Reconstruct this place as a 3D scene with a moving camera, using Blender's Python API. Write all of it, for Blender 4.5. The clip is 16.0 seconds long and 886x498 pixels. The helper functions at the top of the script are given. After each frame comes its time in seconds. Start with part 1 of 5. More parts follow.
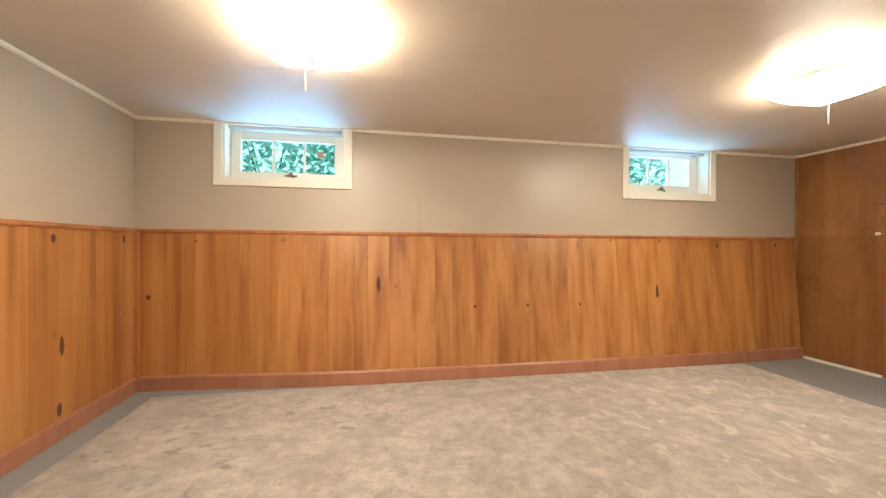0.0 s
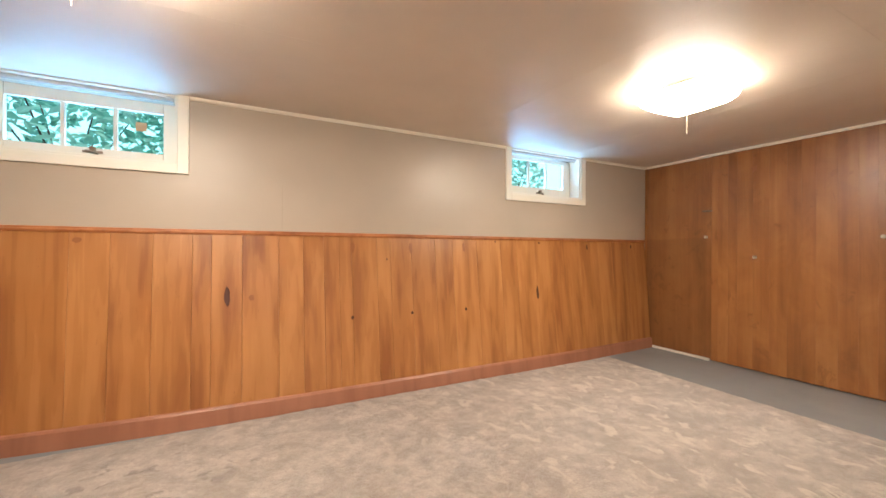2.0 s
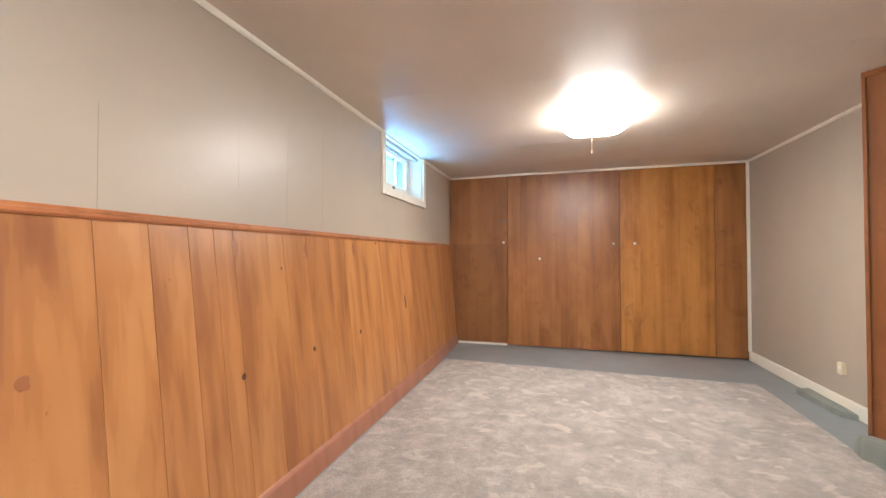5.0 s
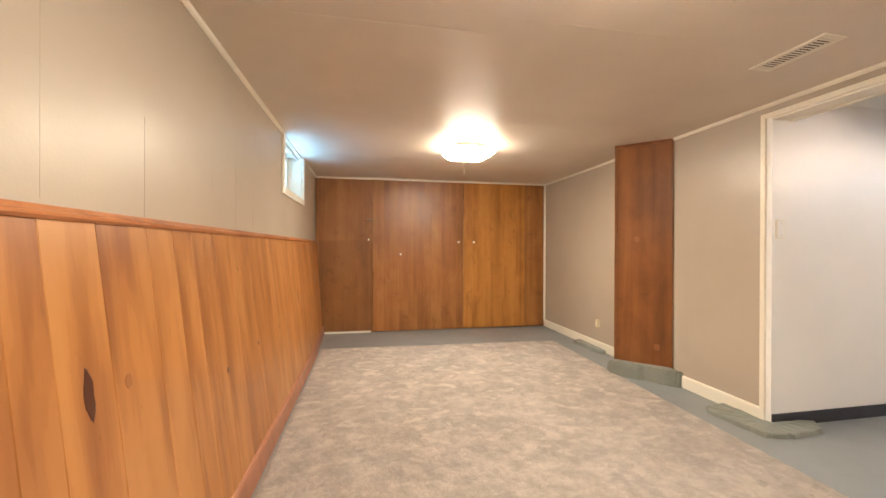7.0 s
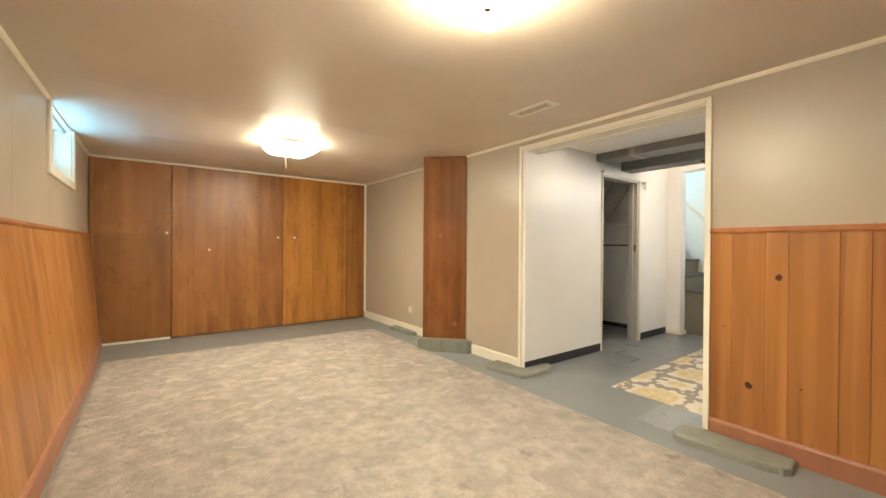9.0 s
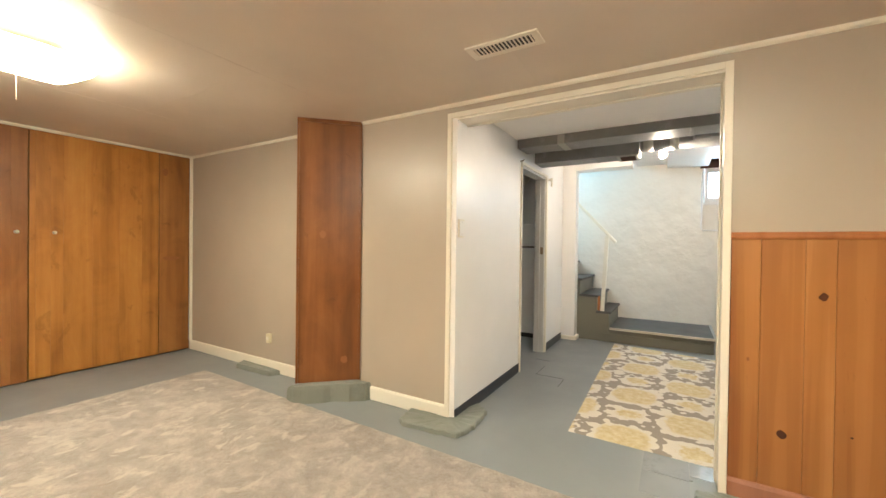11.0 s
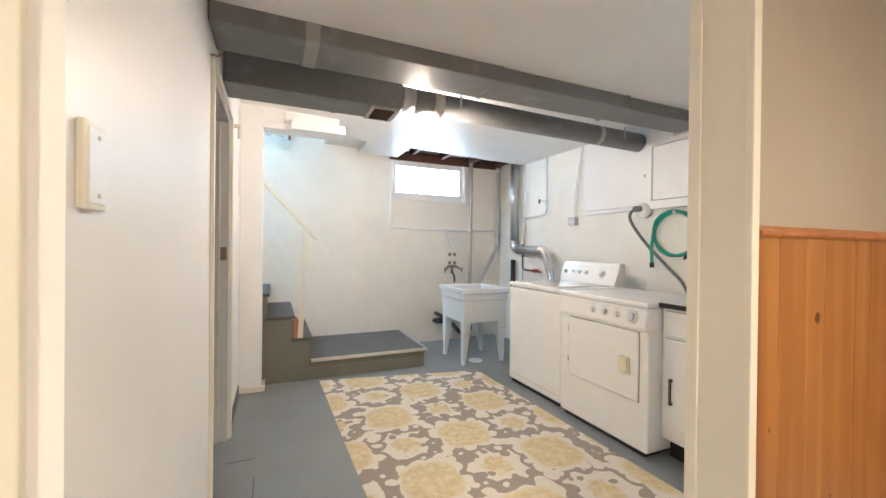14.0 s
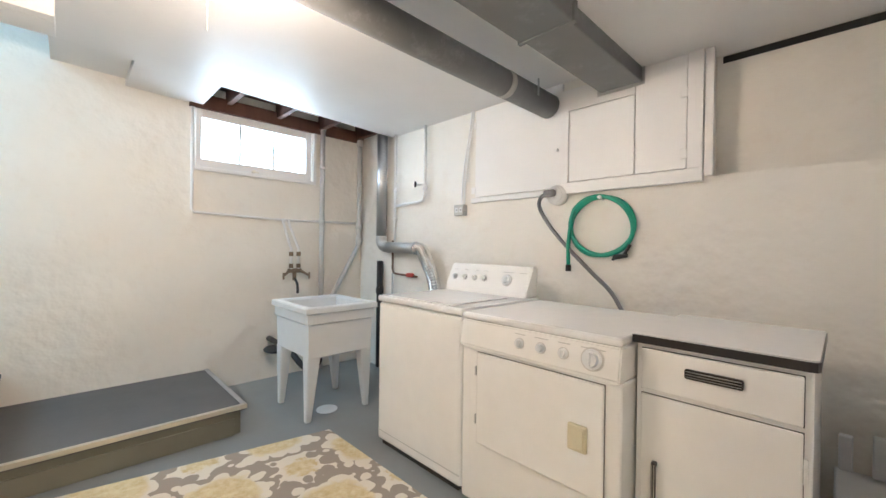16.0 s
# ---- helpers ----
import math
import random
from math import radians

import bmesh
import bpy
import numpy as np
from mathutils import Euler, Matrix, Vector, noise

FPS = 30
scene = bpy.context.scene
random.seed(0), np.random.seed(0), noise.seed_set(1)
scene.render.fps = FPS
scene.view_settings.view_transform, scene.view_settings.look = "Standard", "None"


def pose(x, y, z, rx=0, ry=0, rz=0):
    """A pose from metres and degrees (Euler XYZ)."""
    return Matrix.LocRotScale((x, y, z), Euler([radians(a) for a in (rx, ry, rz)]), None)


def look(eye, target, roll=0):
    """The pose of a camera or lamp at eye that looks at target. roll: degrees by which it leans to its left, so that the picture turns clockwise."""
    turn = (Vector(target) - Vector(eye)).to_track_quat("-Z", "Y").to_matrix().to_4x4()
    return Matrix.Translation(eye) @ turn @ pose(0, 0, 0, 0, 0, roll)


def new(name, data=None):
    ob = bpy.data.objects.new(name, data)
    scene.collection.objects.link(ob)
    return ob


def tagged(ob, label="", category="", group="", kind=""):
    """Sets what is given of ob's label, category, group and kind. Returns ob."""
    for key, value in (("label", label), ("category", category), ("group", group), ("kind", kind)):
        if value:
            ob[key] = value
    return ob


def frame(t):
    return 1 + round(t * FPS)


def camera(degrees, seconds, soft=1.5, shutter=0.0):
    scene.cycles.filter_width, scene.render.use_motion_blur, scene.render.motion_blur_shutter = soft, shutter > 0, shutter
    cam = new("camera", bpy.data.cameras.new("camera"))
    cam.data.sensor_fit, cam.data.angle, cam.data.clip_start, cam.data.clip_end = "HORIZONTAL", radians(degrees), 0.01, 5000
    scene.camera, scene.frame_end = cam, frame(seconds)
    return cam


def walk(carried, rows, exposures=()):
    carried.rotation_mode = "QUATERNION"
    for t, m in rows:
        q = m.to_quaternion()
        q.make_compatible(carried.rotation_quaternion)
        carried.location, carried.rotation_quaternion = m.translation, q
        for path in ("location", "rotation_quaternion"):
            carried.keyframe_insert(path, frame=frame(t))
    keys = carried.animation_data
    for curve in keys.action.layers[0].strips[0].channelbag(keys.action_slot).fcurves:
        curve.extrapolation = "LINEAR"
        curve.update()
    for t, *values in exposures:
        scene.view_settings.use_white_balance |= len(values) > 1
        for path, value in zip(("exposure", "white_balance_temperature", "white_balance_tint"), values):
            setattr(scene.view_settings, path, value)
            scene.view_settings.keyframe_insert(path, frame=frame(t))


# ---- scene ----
cam = camera(97.5, 16.0)
PATH = [
    (0, (-0.149, 0.149, 1.162), (0.222, 2.115, 1.149), 0.4),
    (0.5, (-0.128, 0.16, 1.136), (0.396, 2.09, 1.143), 0.3),
    (1, (-0.141, 0.193, 1.158), (0.527, 2.078, 1.162), 0.3),
    (1.5, (-0.093, 0.313, 1.166), (0.702, 2.148, 1.168), 0.3),
    (2, (0.009, 0.518, 1.16), (0.933, 2.292, 1.162), 0.3),
    (2.5, (0.056, 0.78, 1.126), (1.141, 2.46, 1.126), 0.2),
    (3, (0.069, 1.06, 1.133), (1.343, 2.602, 1.13), 0.3),
    (3.5, (-0.014, 1.346, 1.149), (1.46, 2.698, 1.146), 0.3),
    (4, (-0.172, 1.619, 1.145), (1.492, 2.729, 1.149), 0.2),
    (4.2, (-0.242, 1.776, 1.122), (1.497, 2.763, 1.141), 0.0),
    (6.3, (-1.045, 2.664, 1.187), (0.955, 2.66, 1.187), 0.4),
    (6.5, (-1.081, 2.736, 1.189), (0.916, 2.631, 1.188), 0.2),
    (7, (-1.157, 2.887, 1.191), (0.807, 2.513, 1.186), 0.2),
    (7.5, (-1.276, 2.972, 1.187), (0.617, 2.326, 1.183), 0.3),
    (8, (-1.375, 3.038, 1.188), (0.412, 2.14, 1.181), 0.2),
    (8.5, (-1.467, 3.057, 1.167), (0.219, 1.981, 1.158), 0.2),
    (9, (-1.463, 3.023, 1.159), (0.14, 1.828, 1.148), 0.4),
    (9.2, (-1.401, 2.997, 1.172), (0.171, 1.761, 1.164), 0.4),
    (11.3, (-0.119, 2.448, 1.213), (0.752, 0.647, 1.199), 0.5),
    (11.5, (-0.013, 2.375, 1.218), (0.741, 0.523, 1.208), 0.3),
    (12, (0.233, 2.136, 1.212), (0.657, 0.182, 1.206), 0.3),
    (12.5, (0.443, 1.856, 1.208), (0.533, -0.142, 1.201), 0.4),
    (13, (0.597, 1.54, 1.209), (0.363, -0.447, 1.203), 0.6),
    (13.5, (0.682, 1.201, 1.198), (0.157, -0.728, 1.197), 0.7),
    (14, (0.737, 0.901, 1.214), (-0.066, -0.931, 1.204), 0.6),
    (14.5, (0.683, 0.632, 1.194), (-0.363, -1.072, 1.188), 0.9),
    (15, (0.572, 0.393, 1.191), (-0.657, -1.184, 1.18), 0.9),
    (15.5, (0.339, 0.147, 1.196), (-1.001, -1.338, 1.188), 0.8),
    (16, (0.116, -0.145, 1.201), (-1.276, -1.581, 1.192), 0.8),
]
EXPOSURES = [(0, 0.0, 6000, 10), (2, -0.04, 5850, 15), (3.5, 0.06, 5400, 14), (4.2, 0.14, 5200, 12), (6.5, 0.15, 5000, 11), (7, 0.10, 6050, 12), (8, 0.04, 6300, 5), (9, 0.12, 6100, 2), (11.4, 0.18, 5950, 3), (12.5, 0.23, 5900, 4), (14, 0.22, 5650, 7), (16, 0.18, 5800, 7)]
walk(cam, [(t, look(eye, target, roll)) for t, eye, target, roll in PATH], EXPOSURES)

# ---- world, sun and large lights ----
world = bpy.data.worlds.new("sky")
world.use_nodes = True
scene.world = world
wn, wl = world.node_tree.nodes, world.node_tree.links
sky = wn.new("ShaderNodeTexSky")
sky.sky_type = "NISHITA"
sky.sun_disc = False
sky.sun_elevation, sky.sun_rotation = radians(42), radians(243)
wl.new(sky.outputs[0], wn["Background"].inputs[0])
wn["Background"].inputs[1].default_value = 0.15


def lamp(name, kind, m, power, color, size=(0.1, 0.1), angle=0.01):
    data = bpy.data.lights.new(name, kind)
    data.energy, data.color = power, color
    if kind == "AREA":
        data.shape, data.size, data.size_y = "RECTANGLE", size[0], size[1]
    elif kind == "SUN":
        data.angle = angle
    else:
        data.shadow_soft_size = size[0]
    ob = new(name, data)
    ob.matrix_world = m
    return tagged(ob, kind="structure")


lamp("sun", "SUN", look((0, 0, 10), (-4.0, 2.0, 6.0)), 5.0, (1.0, 0.95, 0.88), angle=radians(0.5))
# daylight through the basement windows and down the stairwell
lamp("window_daylight_1", "AREA", look((-0.85, 3.89, 1.765), (-0.85, 2.9, 2.3)), 9, (0.30, 0.66, 1.0), (0.8, 0.09))
lamp("window_daylight_2", "AREA", look((2.843, 3.89, 1.775), (2.843, 2.9, 2.3)), 11, (0.30, 0.66, 1.0), (0.7, 0.09))
lamp("window_daylight_3", "AREA", look((-1.10, -3.835, 2.062), (-1.10, -2.8, 2.062)), 14, (0.72, 0.88, 1.0), (0.97, 0.47))
lamp("stair_daylight", "AREA", look((2.6, -3.2, 3.3), (0.6, -3.3, 1.2)), 70, (0.60, 0.86, 1.0), (0.7, 0.9))


# ---- materials ----
class Nodes:
    """A short way to write node materials."""

    def __init__(self, name):
        self.m = bpy.data.materials.new(name)
        self.m.use_nodes = True
        self.t = self.m.node_tree
        self.p = self.t.nodes["Principled BSDF"]
        self.co = self.t.nodes.new("ShaderNodeTexCoord").outputs["Object"]

    def node(self, kind, **inputs):
        n = self.t.nodes.new("ShaderNode" + kind)
        for key, value in inputs.items():
            self.put(n.inputs[key.replace("_", " ")], value)
        return n

    def put(self, socket, value):
        if isinstance(value, bpy.types.NodeSocket):
            self.t.links.new(value, socket)
        elif isinstance(value, tuple) and len(value) == 3 and socket.type == "RGBA":
            socket.default_value = (*value, 1)
        else:
            socket.default_value = value

    def math(self, op, a, b=0.0, c=0.0, clamp=False):
        n = self.t.nodes.new("ShaderNodeMath")
        n.operation, n.use_clamp = op, clamp
        for socket, value in zip(n.inputs, (a, b, c)):
            self.put(socket, value)
        return n.outputs[0]

    def scaled(self, v, offset=None):
        n = self.t.nodes.new("ShaderNodeMapping")
        self.put(n.inputs[0], self.co)
        n.inputs["Scale"].default_value = v
        if offset is not None:
            self.put(n.inputs["Location"], offset)
        return n.outputs[0]

    def noise(self, scale, detail=4, rough=0.55, vec=None, distort=0.0):
        n = self.node("TexNoise", Scale=scale, Detail=detail, Roughness=rough, Distortion=distort)
        self.put(n.inputs["Vector"], vec or self.co)
        return n.outputs[0]

    def ramp(self, fac, stops):
        n = self.t.nodes.new("ShaderNodeValToRGB")
        while len(n.color_ramp.elements) < len(stops):
            n.color_ramp.elements.new(0.5)
        for e, (pos, col) in zip(n.color_ramp.elements, stops):
            e.position = pos
            e.color = (*col, 1) if isinstance(col, tuple) else (col, col, col, 1)
        self.put(n.inputs[0], fac)
        return n.outputs[0]

    def mix(self, fac, a, b, blend="MIX"):
        n = self.t.nodes.new("ShaderNodeMix")
        n.data_type, n.blend_type = "RGBA", blend
        self.put(n.inputs[0], fac)
        self.put(n.inputs[6], a)
        self.put(n.inputs[7], b)
        return n.outputs[2]

    def bump(self, height, strength=0.3, distance=0.01):
        n = self.node("Bump", Strength=strength, Distance=distance, Height=height)
        self.put(self.p.inputs["Normal"], n.outputs[0])

    def done(self, color=None, rough=None, metal=None, **more):
        for key, value in (("Base Color", color), ("Roughness", rough), ("Metallic", metal)):
            if value is not None:
                self.put(self.p.inputs[key], value)
        for key, value in more.items():
            self.put(self.p.inputs[key.replace("_", " ")], value)
        return self.m


def painted(name, color, rough=0.5, vary=0.06, relief=0.15, scale=60.0, stain=None, dist=0.004, lumps=0.0):
    n = Nodes(name)
    big, fine = n.noise(1.7, 3), n.noise(scale, 3)
    dark = tuple(c * (1 - vary) for c in color)
    light = tuple(min(1, c * (1 + vary)) for c in color)
    col = n.ramp(big, [(0.3, dark), (0.7, light)])
    if stain:
        col = n.mix(n.ramp(n.noise(5.0, 6, 0.7), [(0.56, 0.0), (0.75, 0.6)]), col, stain)
    r = n.ramp(n.noise(4.0, 3), [(0.3, max(0, rough - 0.04)), (0.7, min(1, rough + 0.04))])
    n.bump(n.math("ADD", fine, n.math("MULTIPLY", n.noise(2.6, 3, 0.5), lumps)), relief, dist)
    return n.done(col, r)


def timber(name, dark, mid, light, rough=0.36, spread=0.09, scale=1.0, gloss_noise=0.04):
    """Varnished boards: long grain along z, streaks and a tone of its own for each board."""
    n = Nodes(name)
    rnd = n.node("ObjectInfo").outputs["Random"]
    off = n.node("CombineXYZ", X=n.math("MULTIPLY", rnd, 37.0), Y=n.math("MULTIPLY", rnd, 19.0), Z=n.math("MULTIPLY", rnd, 11.0)).outputs[0]
    streak = n.noise(1.0 * scale, 3, 0.5, n.scaled((11, 11, 0.38), off), 0.25)
    grain = n.noise(1.0 * scale, 6, 0.7, n.scaled((120, 120, 2.6), off))
    broad = n.noise(1.0, 3, 0.5, n.scaled((2.2, 2.2, 1.3), off), 0.6)
    band = n.ramp(streak, [(0.34, 0.30), (0.43, 0.42), (0.45, 0.50), (0.53, 0.54), (0.55, 0.62), (0.68, 0.70)])
    v = n.math("ADD", n.math("MULTIPLY_ADD", band, 0.62, 0.07), n.math("MULTIPLY", broad, 0.24))
    v = n.math("ADD", v, n.math("MULTIPLY", n.math("SUBTRACT", rnd, 0.5), spread))
    v = n.math("ADD", v, n.math("MULTIPLY", n.math("SUBTRACT", grain, 0.5), 0.05))
    col = n.ramp(v, [(0.3, dark), (0.52, mid), (0.72, light)])
    fleck = n.ramp(n.noise(1.0, 4, 0.7, n.scaled((30, 30, 6.0), off), 0.6), [(0.65, 0.0), (0.73, 0.25)])
    col = n.mix(fleck, col, tuple(c * 0.6 for c in dark))
    speck = n.ramp(n.noise(1.0, 3, 0.6, n.scaled((55, 55, 26.0), off)), [(0.72, 0.0), (0.77, 0.45)])
    col = n.mix(speck, col, tuple(c * 0.5 for c in dark))
    n.bump(grain, 0.06, 0.002)
    r = n.ramp(n.noise(3.0, 3), [(0.3, rough - gloss_noise), (0.7, rough + gloss_noise)])
    return n.done(col, r)


def plywood(name, dark, mid, light, rough=0.36, tide=False):
    """Varnished plywood: soft vertical bands, mottling and old water marks."""
    n = Nodes(name)
    rnd = n.node("ObjectInfo").outputs["Random"]
    off = n.node("CombineXYZ", X=n.math("MULTIPLY", rnd, 31.0), Y=n.math("MULTIPLY", rnd, 17.0), Z=n.math("MULTIPLY", rnd, 5.0)).outputs[0]
    band = n.noise(1.0, 4, 0.6, n.scaled((7.5, 7.5, 0.35), off), 0.3)
    mottle = n.noise(1.0, 6, 0.62, n.scaled((3.0, 3.0, 1.7), off), 0.8)
    grain = n.noise(1.0, 5, 0.7, n.scaled((90, 90, 4.0), off))
    v = n.math("ADD", n.math("MULTIPLY", band, 0.55), n.math("MULTIPLY", mottle, 0.45))
    v = n.math("ADD", v, n.math("MULTIPLY", n.math("SUBTRACT", grain, 0.5), 0.07))
    col = n.ramp(v, [(0.34, dark), (0.5, mid), (0.68, light)])
    mark = n.ramp(n.noise(1.0, 5, 0.65, n.scaled((4.2, 4.2, 3.2), off), 1.2), [(0.62, 0.0), (0.66, 0.35), (0.72, 0.1)])
    col = n.mix(mark, col, tuple(c * 0.6 for c in dark))
    if tide:
        height = n.node("SeparateXYZ", Vector=n.co).outputs[2]
        wavy = n.math("ADD", height, n.math("MULTIPLY", n.math("SUBTRACT", mottle, 0.5), 0.05))
        below = n.ramp(n.math("SUBTRACT", wavy, 0.75), [(0.46, 0.26), (0.51, 0.20), (0.525, 0.0)])
        col = n.mix(below, col, tuple(c * 0.55 for c in dark))
    n.bump(grain, 0.05, 0.002)
    r = n.ramp(mottle, [(0.3, rough - 0.03), (0.7, rough + 0.06)])
    return n.done(col, r)


def plain(name, color, rough=0.4, metal=0.0, vary=0.015, **more):
    n = Nodes(name)
    k = n.noise(14.0, 4)
    col = n.ramp(k, [(0.3, tuple(c * (1 - vary) for c in color)), (0.7, tuple(min(1, c * (1 + vary)) for c in color))])
    return n.done(col, rough, metal, **more)


def glow(name, color, strength):
    n = Nodes(name)
    return n.done(color, 0.4, Emission_Color=color, Emission_Strength=strength)


TAUPE = painted("taupe wall paint", (0.43, 0.37, 0.30), 0.36, 0.04, 0.10, 90, None, 0.004, 1.5)
# wall taupe made lighter to make up for weak light on the ceiling
TAUPE_CEILING = painted("taupe paint lightened for ceiling", (0.67, 0.60, 0.52), 0.46, 0.05, 0.10, 70)
WHITE_TRIM = painted("cream white trim paint", (0.80, 0.76, 0.66), 0.38, 0.03, 0.08, 50)
WHITE_WALL = painted("white wall paint", (0.85, 0.845, 0.84), 0.38, 0.03, 0.10, 60)
MASONRY = painted("white painted masonry", (0.84, 0.81, 0.75), 0.5, 0.03, 0.62, 7.0, (0.79, 0.73, 0.65), 0.022, 2.5)
FLAT_WHITE = painted("flat white ceiling paint", (0.82, 0.815, 0.81), 0.62, 0.03, 0.10, 50)
CEILING_WHITE = painted("glossy white ceiling paint", (0.80, 0.79, 0.78), 0.40, 0.03, 0.10, 40)
FLOOR_PAINT = painted("grey floor paint", (0.23, 0.247, 0.255), 0.35, 0.06, 0.08, 25)
STAIR_SIDE = painted("olive grey stair paint", (0.17, 0.165, 0.13), 0.4, 0.08, 0.15, 40)
STAIR_TREAD = painted("dark grey tread paint", (0.085, 0.085, 0.088), 0.5, 0.1, 0.2, 60)
LEDGE = painted("rough painted concrete", (0.22, 0.235, 0.21), 0.5, 0.15, 0.4, 22, (0.14, 0.14, 0.12), 0.012)
BLACK_BASE = plain("black vinyl base", (0.03, 0.03, 0.04), 0.4)
PINE = timber("varnished pine boards", (0.22, 0.078, 0.025), (0.37, 0.158, 0.046), (0.49, 0.238, 0.078))
PINE_TRIM = timber("pine trim", (0.26, 0.09, 0.028), (0.38, 0.14, 0.045), (0.48, 0.20, 0.07), 0.36, 0.05)
PINE_BASE = timber("pine base board", (0.27, 0.115, 0.065), (0.33, 0.145, 0.085), (0.38, 0.17, 0.10), 0.36, 0.05)
PLY = plywood("red brown plywood", (0.18, 0.068, 0.019), (0.285, 0.114, 0.032), (0.39, 0.172, 0.052))
PLY_DULL = plywood("dull red brown plywood", (0.18, 0.070, 0.021), (0.28, 0.115, 0.035), (0.36, 0.160, 0.052), 0.42, True)
PLY_RED = plywood("dark red plywood", (0.13, 0.044, 0.013), (0.21, 0.076, 0.021), (0.29, 0.118, 0.036))
PLY_BROWN = plywood("brown plywood", (0.19, 0.075, 0.02), (0.31, 0.128, 0.034), (0.41, 0.185, 0.05))
PLY_GOLD = plywood("golden plywood", (0.25, 0.094, 0.02), (0.41, 0.174, 0.036), (0.52, 0.25, 0.056))
KNOT = plain("dark knot", (0.07, 0.022, 0.012), 0.35)
KNOT_SOFT = plain("faint knot", (0.27, 0.105, 0.036), 0.35)
STEEL = plain("galvanised steel", (0.55, 0.56, 0.57), 0.33, 1.0)
REGISTER_BROWN = plain("dark brown register", (0.055, 0.026, 0.020), 0.5)
FOIL = plain("foil duct", (0.75, 0.75, 0.75), 0.25, 1.0)
DUCT_PAINT = painted("grey duct paint", (0.19, 0.195, 0.195), 0.52, 0.16, 0.35, 14, (0.34, 0.35, 0.36), 0.006)
ROUND_PAINT = painted("mottled duct paint", (0.18, 0.185, 0.19), 0.50, 0.25, 0.4, 24, (0.40, 0.41, 0.42), 0.006)
PALE_TAPE = plain("pale cloth tape", (0.50, 0.485, 0.46), 0.6)
TAPE = plain("cloth duct tape", (0.36, 0.355, 0.34), 0.6)
CHROME = plain("chrome", (0.7, 0.7, 0.7), 0.15, 1.0)
BRASS = plain("old bronze", (0.28, 0.22, 0.16), 0.35, 1.0)
ENAMEL = plain("white enamel", (0.87, 0.865, 0.85), 0.22)
ENAMEL_TOP = plain("glossy white enamel", (0.82, 0.82, 0.82), 0.12)
PLASTIC_GREY = plain("white moulded plastic", (0.72, 0.74, 0.76), 0.4)
# pale colour stands in for the bright glint on the metal knobs
GLINT_KNOB = plain("metal knob in glint colour", (0.82, 0.78, 0.68), 0.35, 0.3)
SEAM = plain("shadowed board joint", (0.31, 0.265, 0.215), 0.7)
SHADOW_GREY = plain("grey panel gap", (0.22, 0.21, 0.20), 0.7)
GAP_DARK = plain("dark gap", (0.03, 0.03, 0.03), 0.8)
BLACK = plain("black", (0.02, 0.017, 0.018), 0.4)
IVORY = plain("ivory plastic", (0.72, 0.66, 0.48), 0.4)
GREEN_HOSE = plain("green hose", (0.02, 0.30, 0.20), 0.35)
GREY_CORD = plain("grey cord", (0.17, 0.17, 0.18), 0.5)
JOIST = timber("dark joist", (0.06, 0.025, 0.018), (0.10, 0.045, 0.03), (0.14, 0.06, 0.04), 0.7)
RED_PAINT = plain("red handle", (0.45, 0.05, 0.04), 0.4)
RUBBER = plain("dark rubber", (0.03, 0.03, 0.032), 0.6)
GLASS = Nodes("window glass").done((1, 1, 1), 0.02, Transmission_Weight=1.0, IOR=1.1)
LAMP_GLASS = glow("lit lamp glass", (1.0, 0.84, 0.60), 100.0)
BULB_GLOW = glow("lit bulb", (1.0, 0.75, 0.545), 1400.0)
EARTH = painted("soil", (0.10, 0.08, 0.06), 0.9, 0.3, 0.8, 20)
PLASTER_GREY = painted("grey panel", (0.55, 0.55, 0.54), 0.5, 0.04, 0.1, 40)


def carpet_material():
    n = Nodes("cut pile carpet")
    fine, mid = n.noise(260, 3, 0.7), n.noise(45, 4, 0.6)
    east = n.ramp(n.math("MULTIPLY_ADD", n.node("SeparateXYZ", Vector=n.co).outputs[0], 0.2, 0.36), [(0.30, 0.0), (0.75, 1.0)])
    blot = n.ramp(n.math("ADD", n.math("MULTIPLY", n.noise(10.0, 8, 0.74), 0.6), n.math("MULTIPLY", n.noise(3.2, 4, 0.6), 0.4)), [(0.43, 0.0), (0.51, 0.45), (0.58, 1.0)])
    col = n.mix(blot, (0.36, 0.303, 0.258), (0.63, 0.545, 0.475))
    tuft = n.ramp(n.noise(85, 3, 0.65), [(0.36, 0.0), (0.66, 1.0)])
    col = n.mix(n.math("MULTIPLY", tuft, 0.45), col, (0.27, 0.23, 0.20))
    dents = n.ramp(n.noise(8.5, 4, 0.6, n.scaled((1, 1.35, 1)), 0.4), [(0.585, 0.0), (0.625, 0.75), (0.75, 0.9)])
    west = n.math("SUBTRACT", 1.0, east)
    clusters = n.ramp(n.noise(1.3, 2, 0.5), [(0.42, 0.1), (0.56, 1.0)])
    col = n.mix(n.math("MULTIPLY", n.math("MULTIPLY", dents, west), clusters), col, (0.20, 0.165, 0.145))
    rubbed = n.ramp(n.noise(6.5, 4, 0.6, n.scaled((1.5, 1, 1)), 0.5), [(0.57, 0.0), (0.62, 0.65), (0.7, 0.8)])
    col = n.mix(n.math("MULTIPLY", rubbed, east), col, (0.70, 0.62, 0.53))
    col = n.mix(n.math("MULTIPLY", n.ramp(fine, [(0.35, 0.0), (0.7, 1.0)]), 0.5), col, (0.31, 0.265, 0.235))
    n.bump(n.math("ADD", n.math("MULTIPLY", fine, 0.6), n.math("MULTIPLY", mid, 1.0)), 1.0, 0.016)
    return n.done(col, 0.95, Sheen_Weight=0.25)


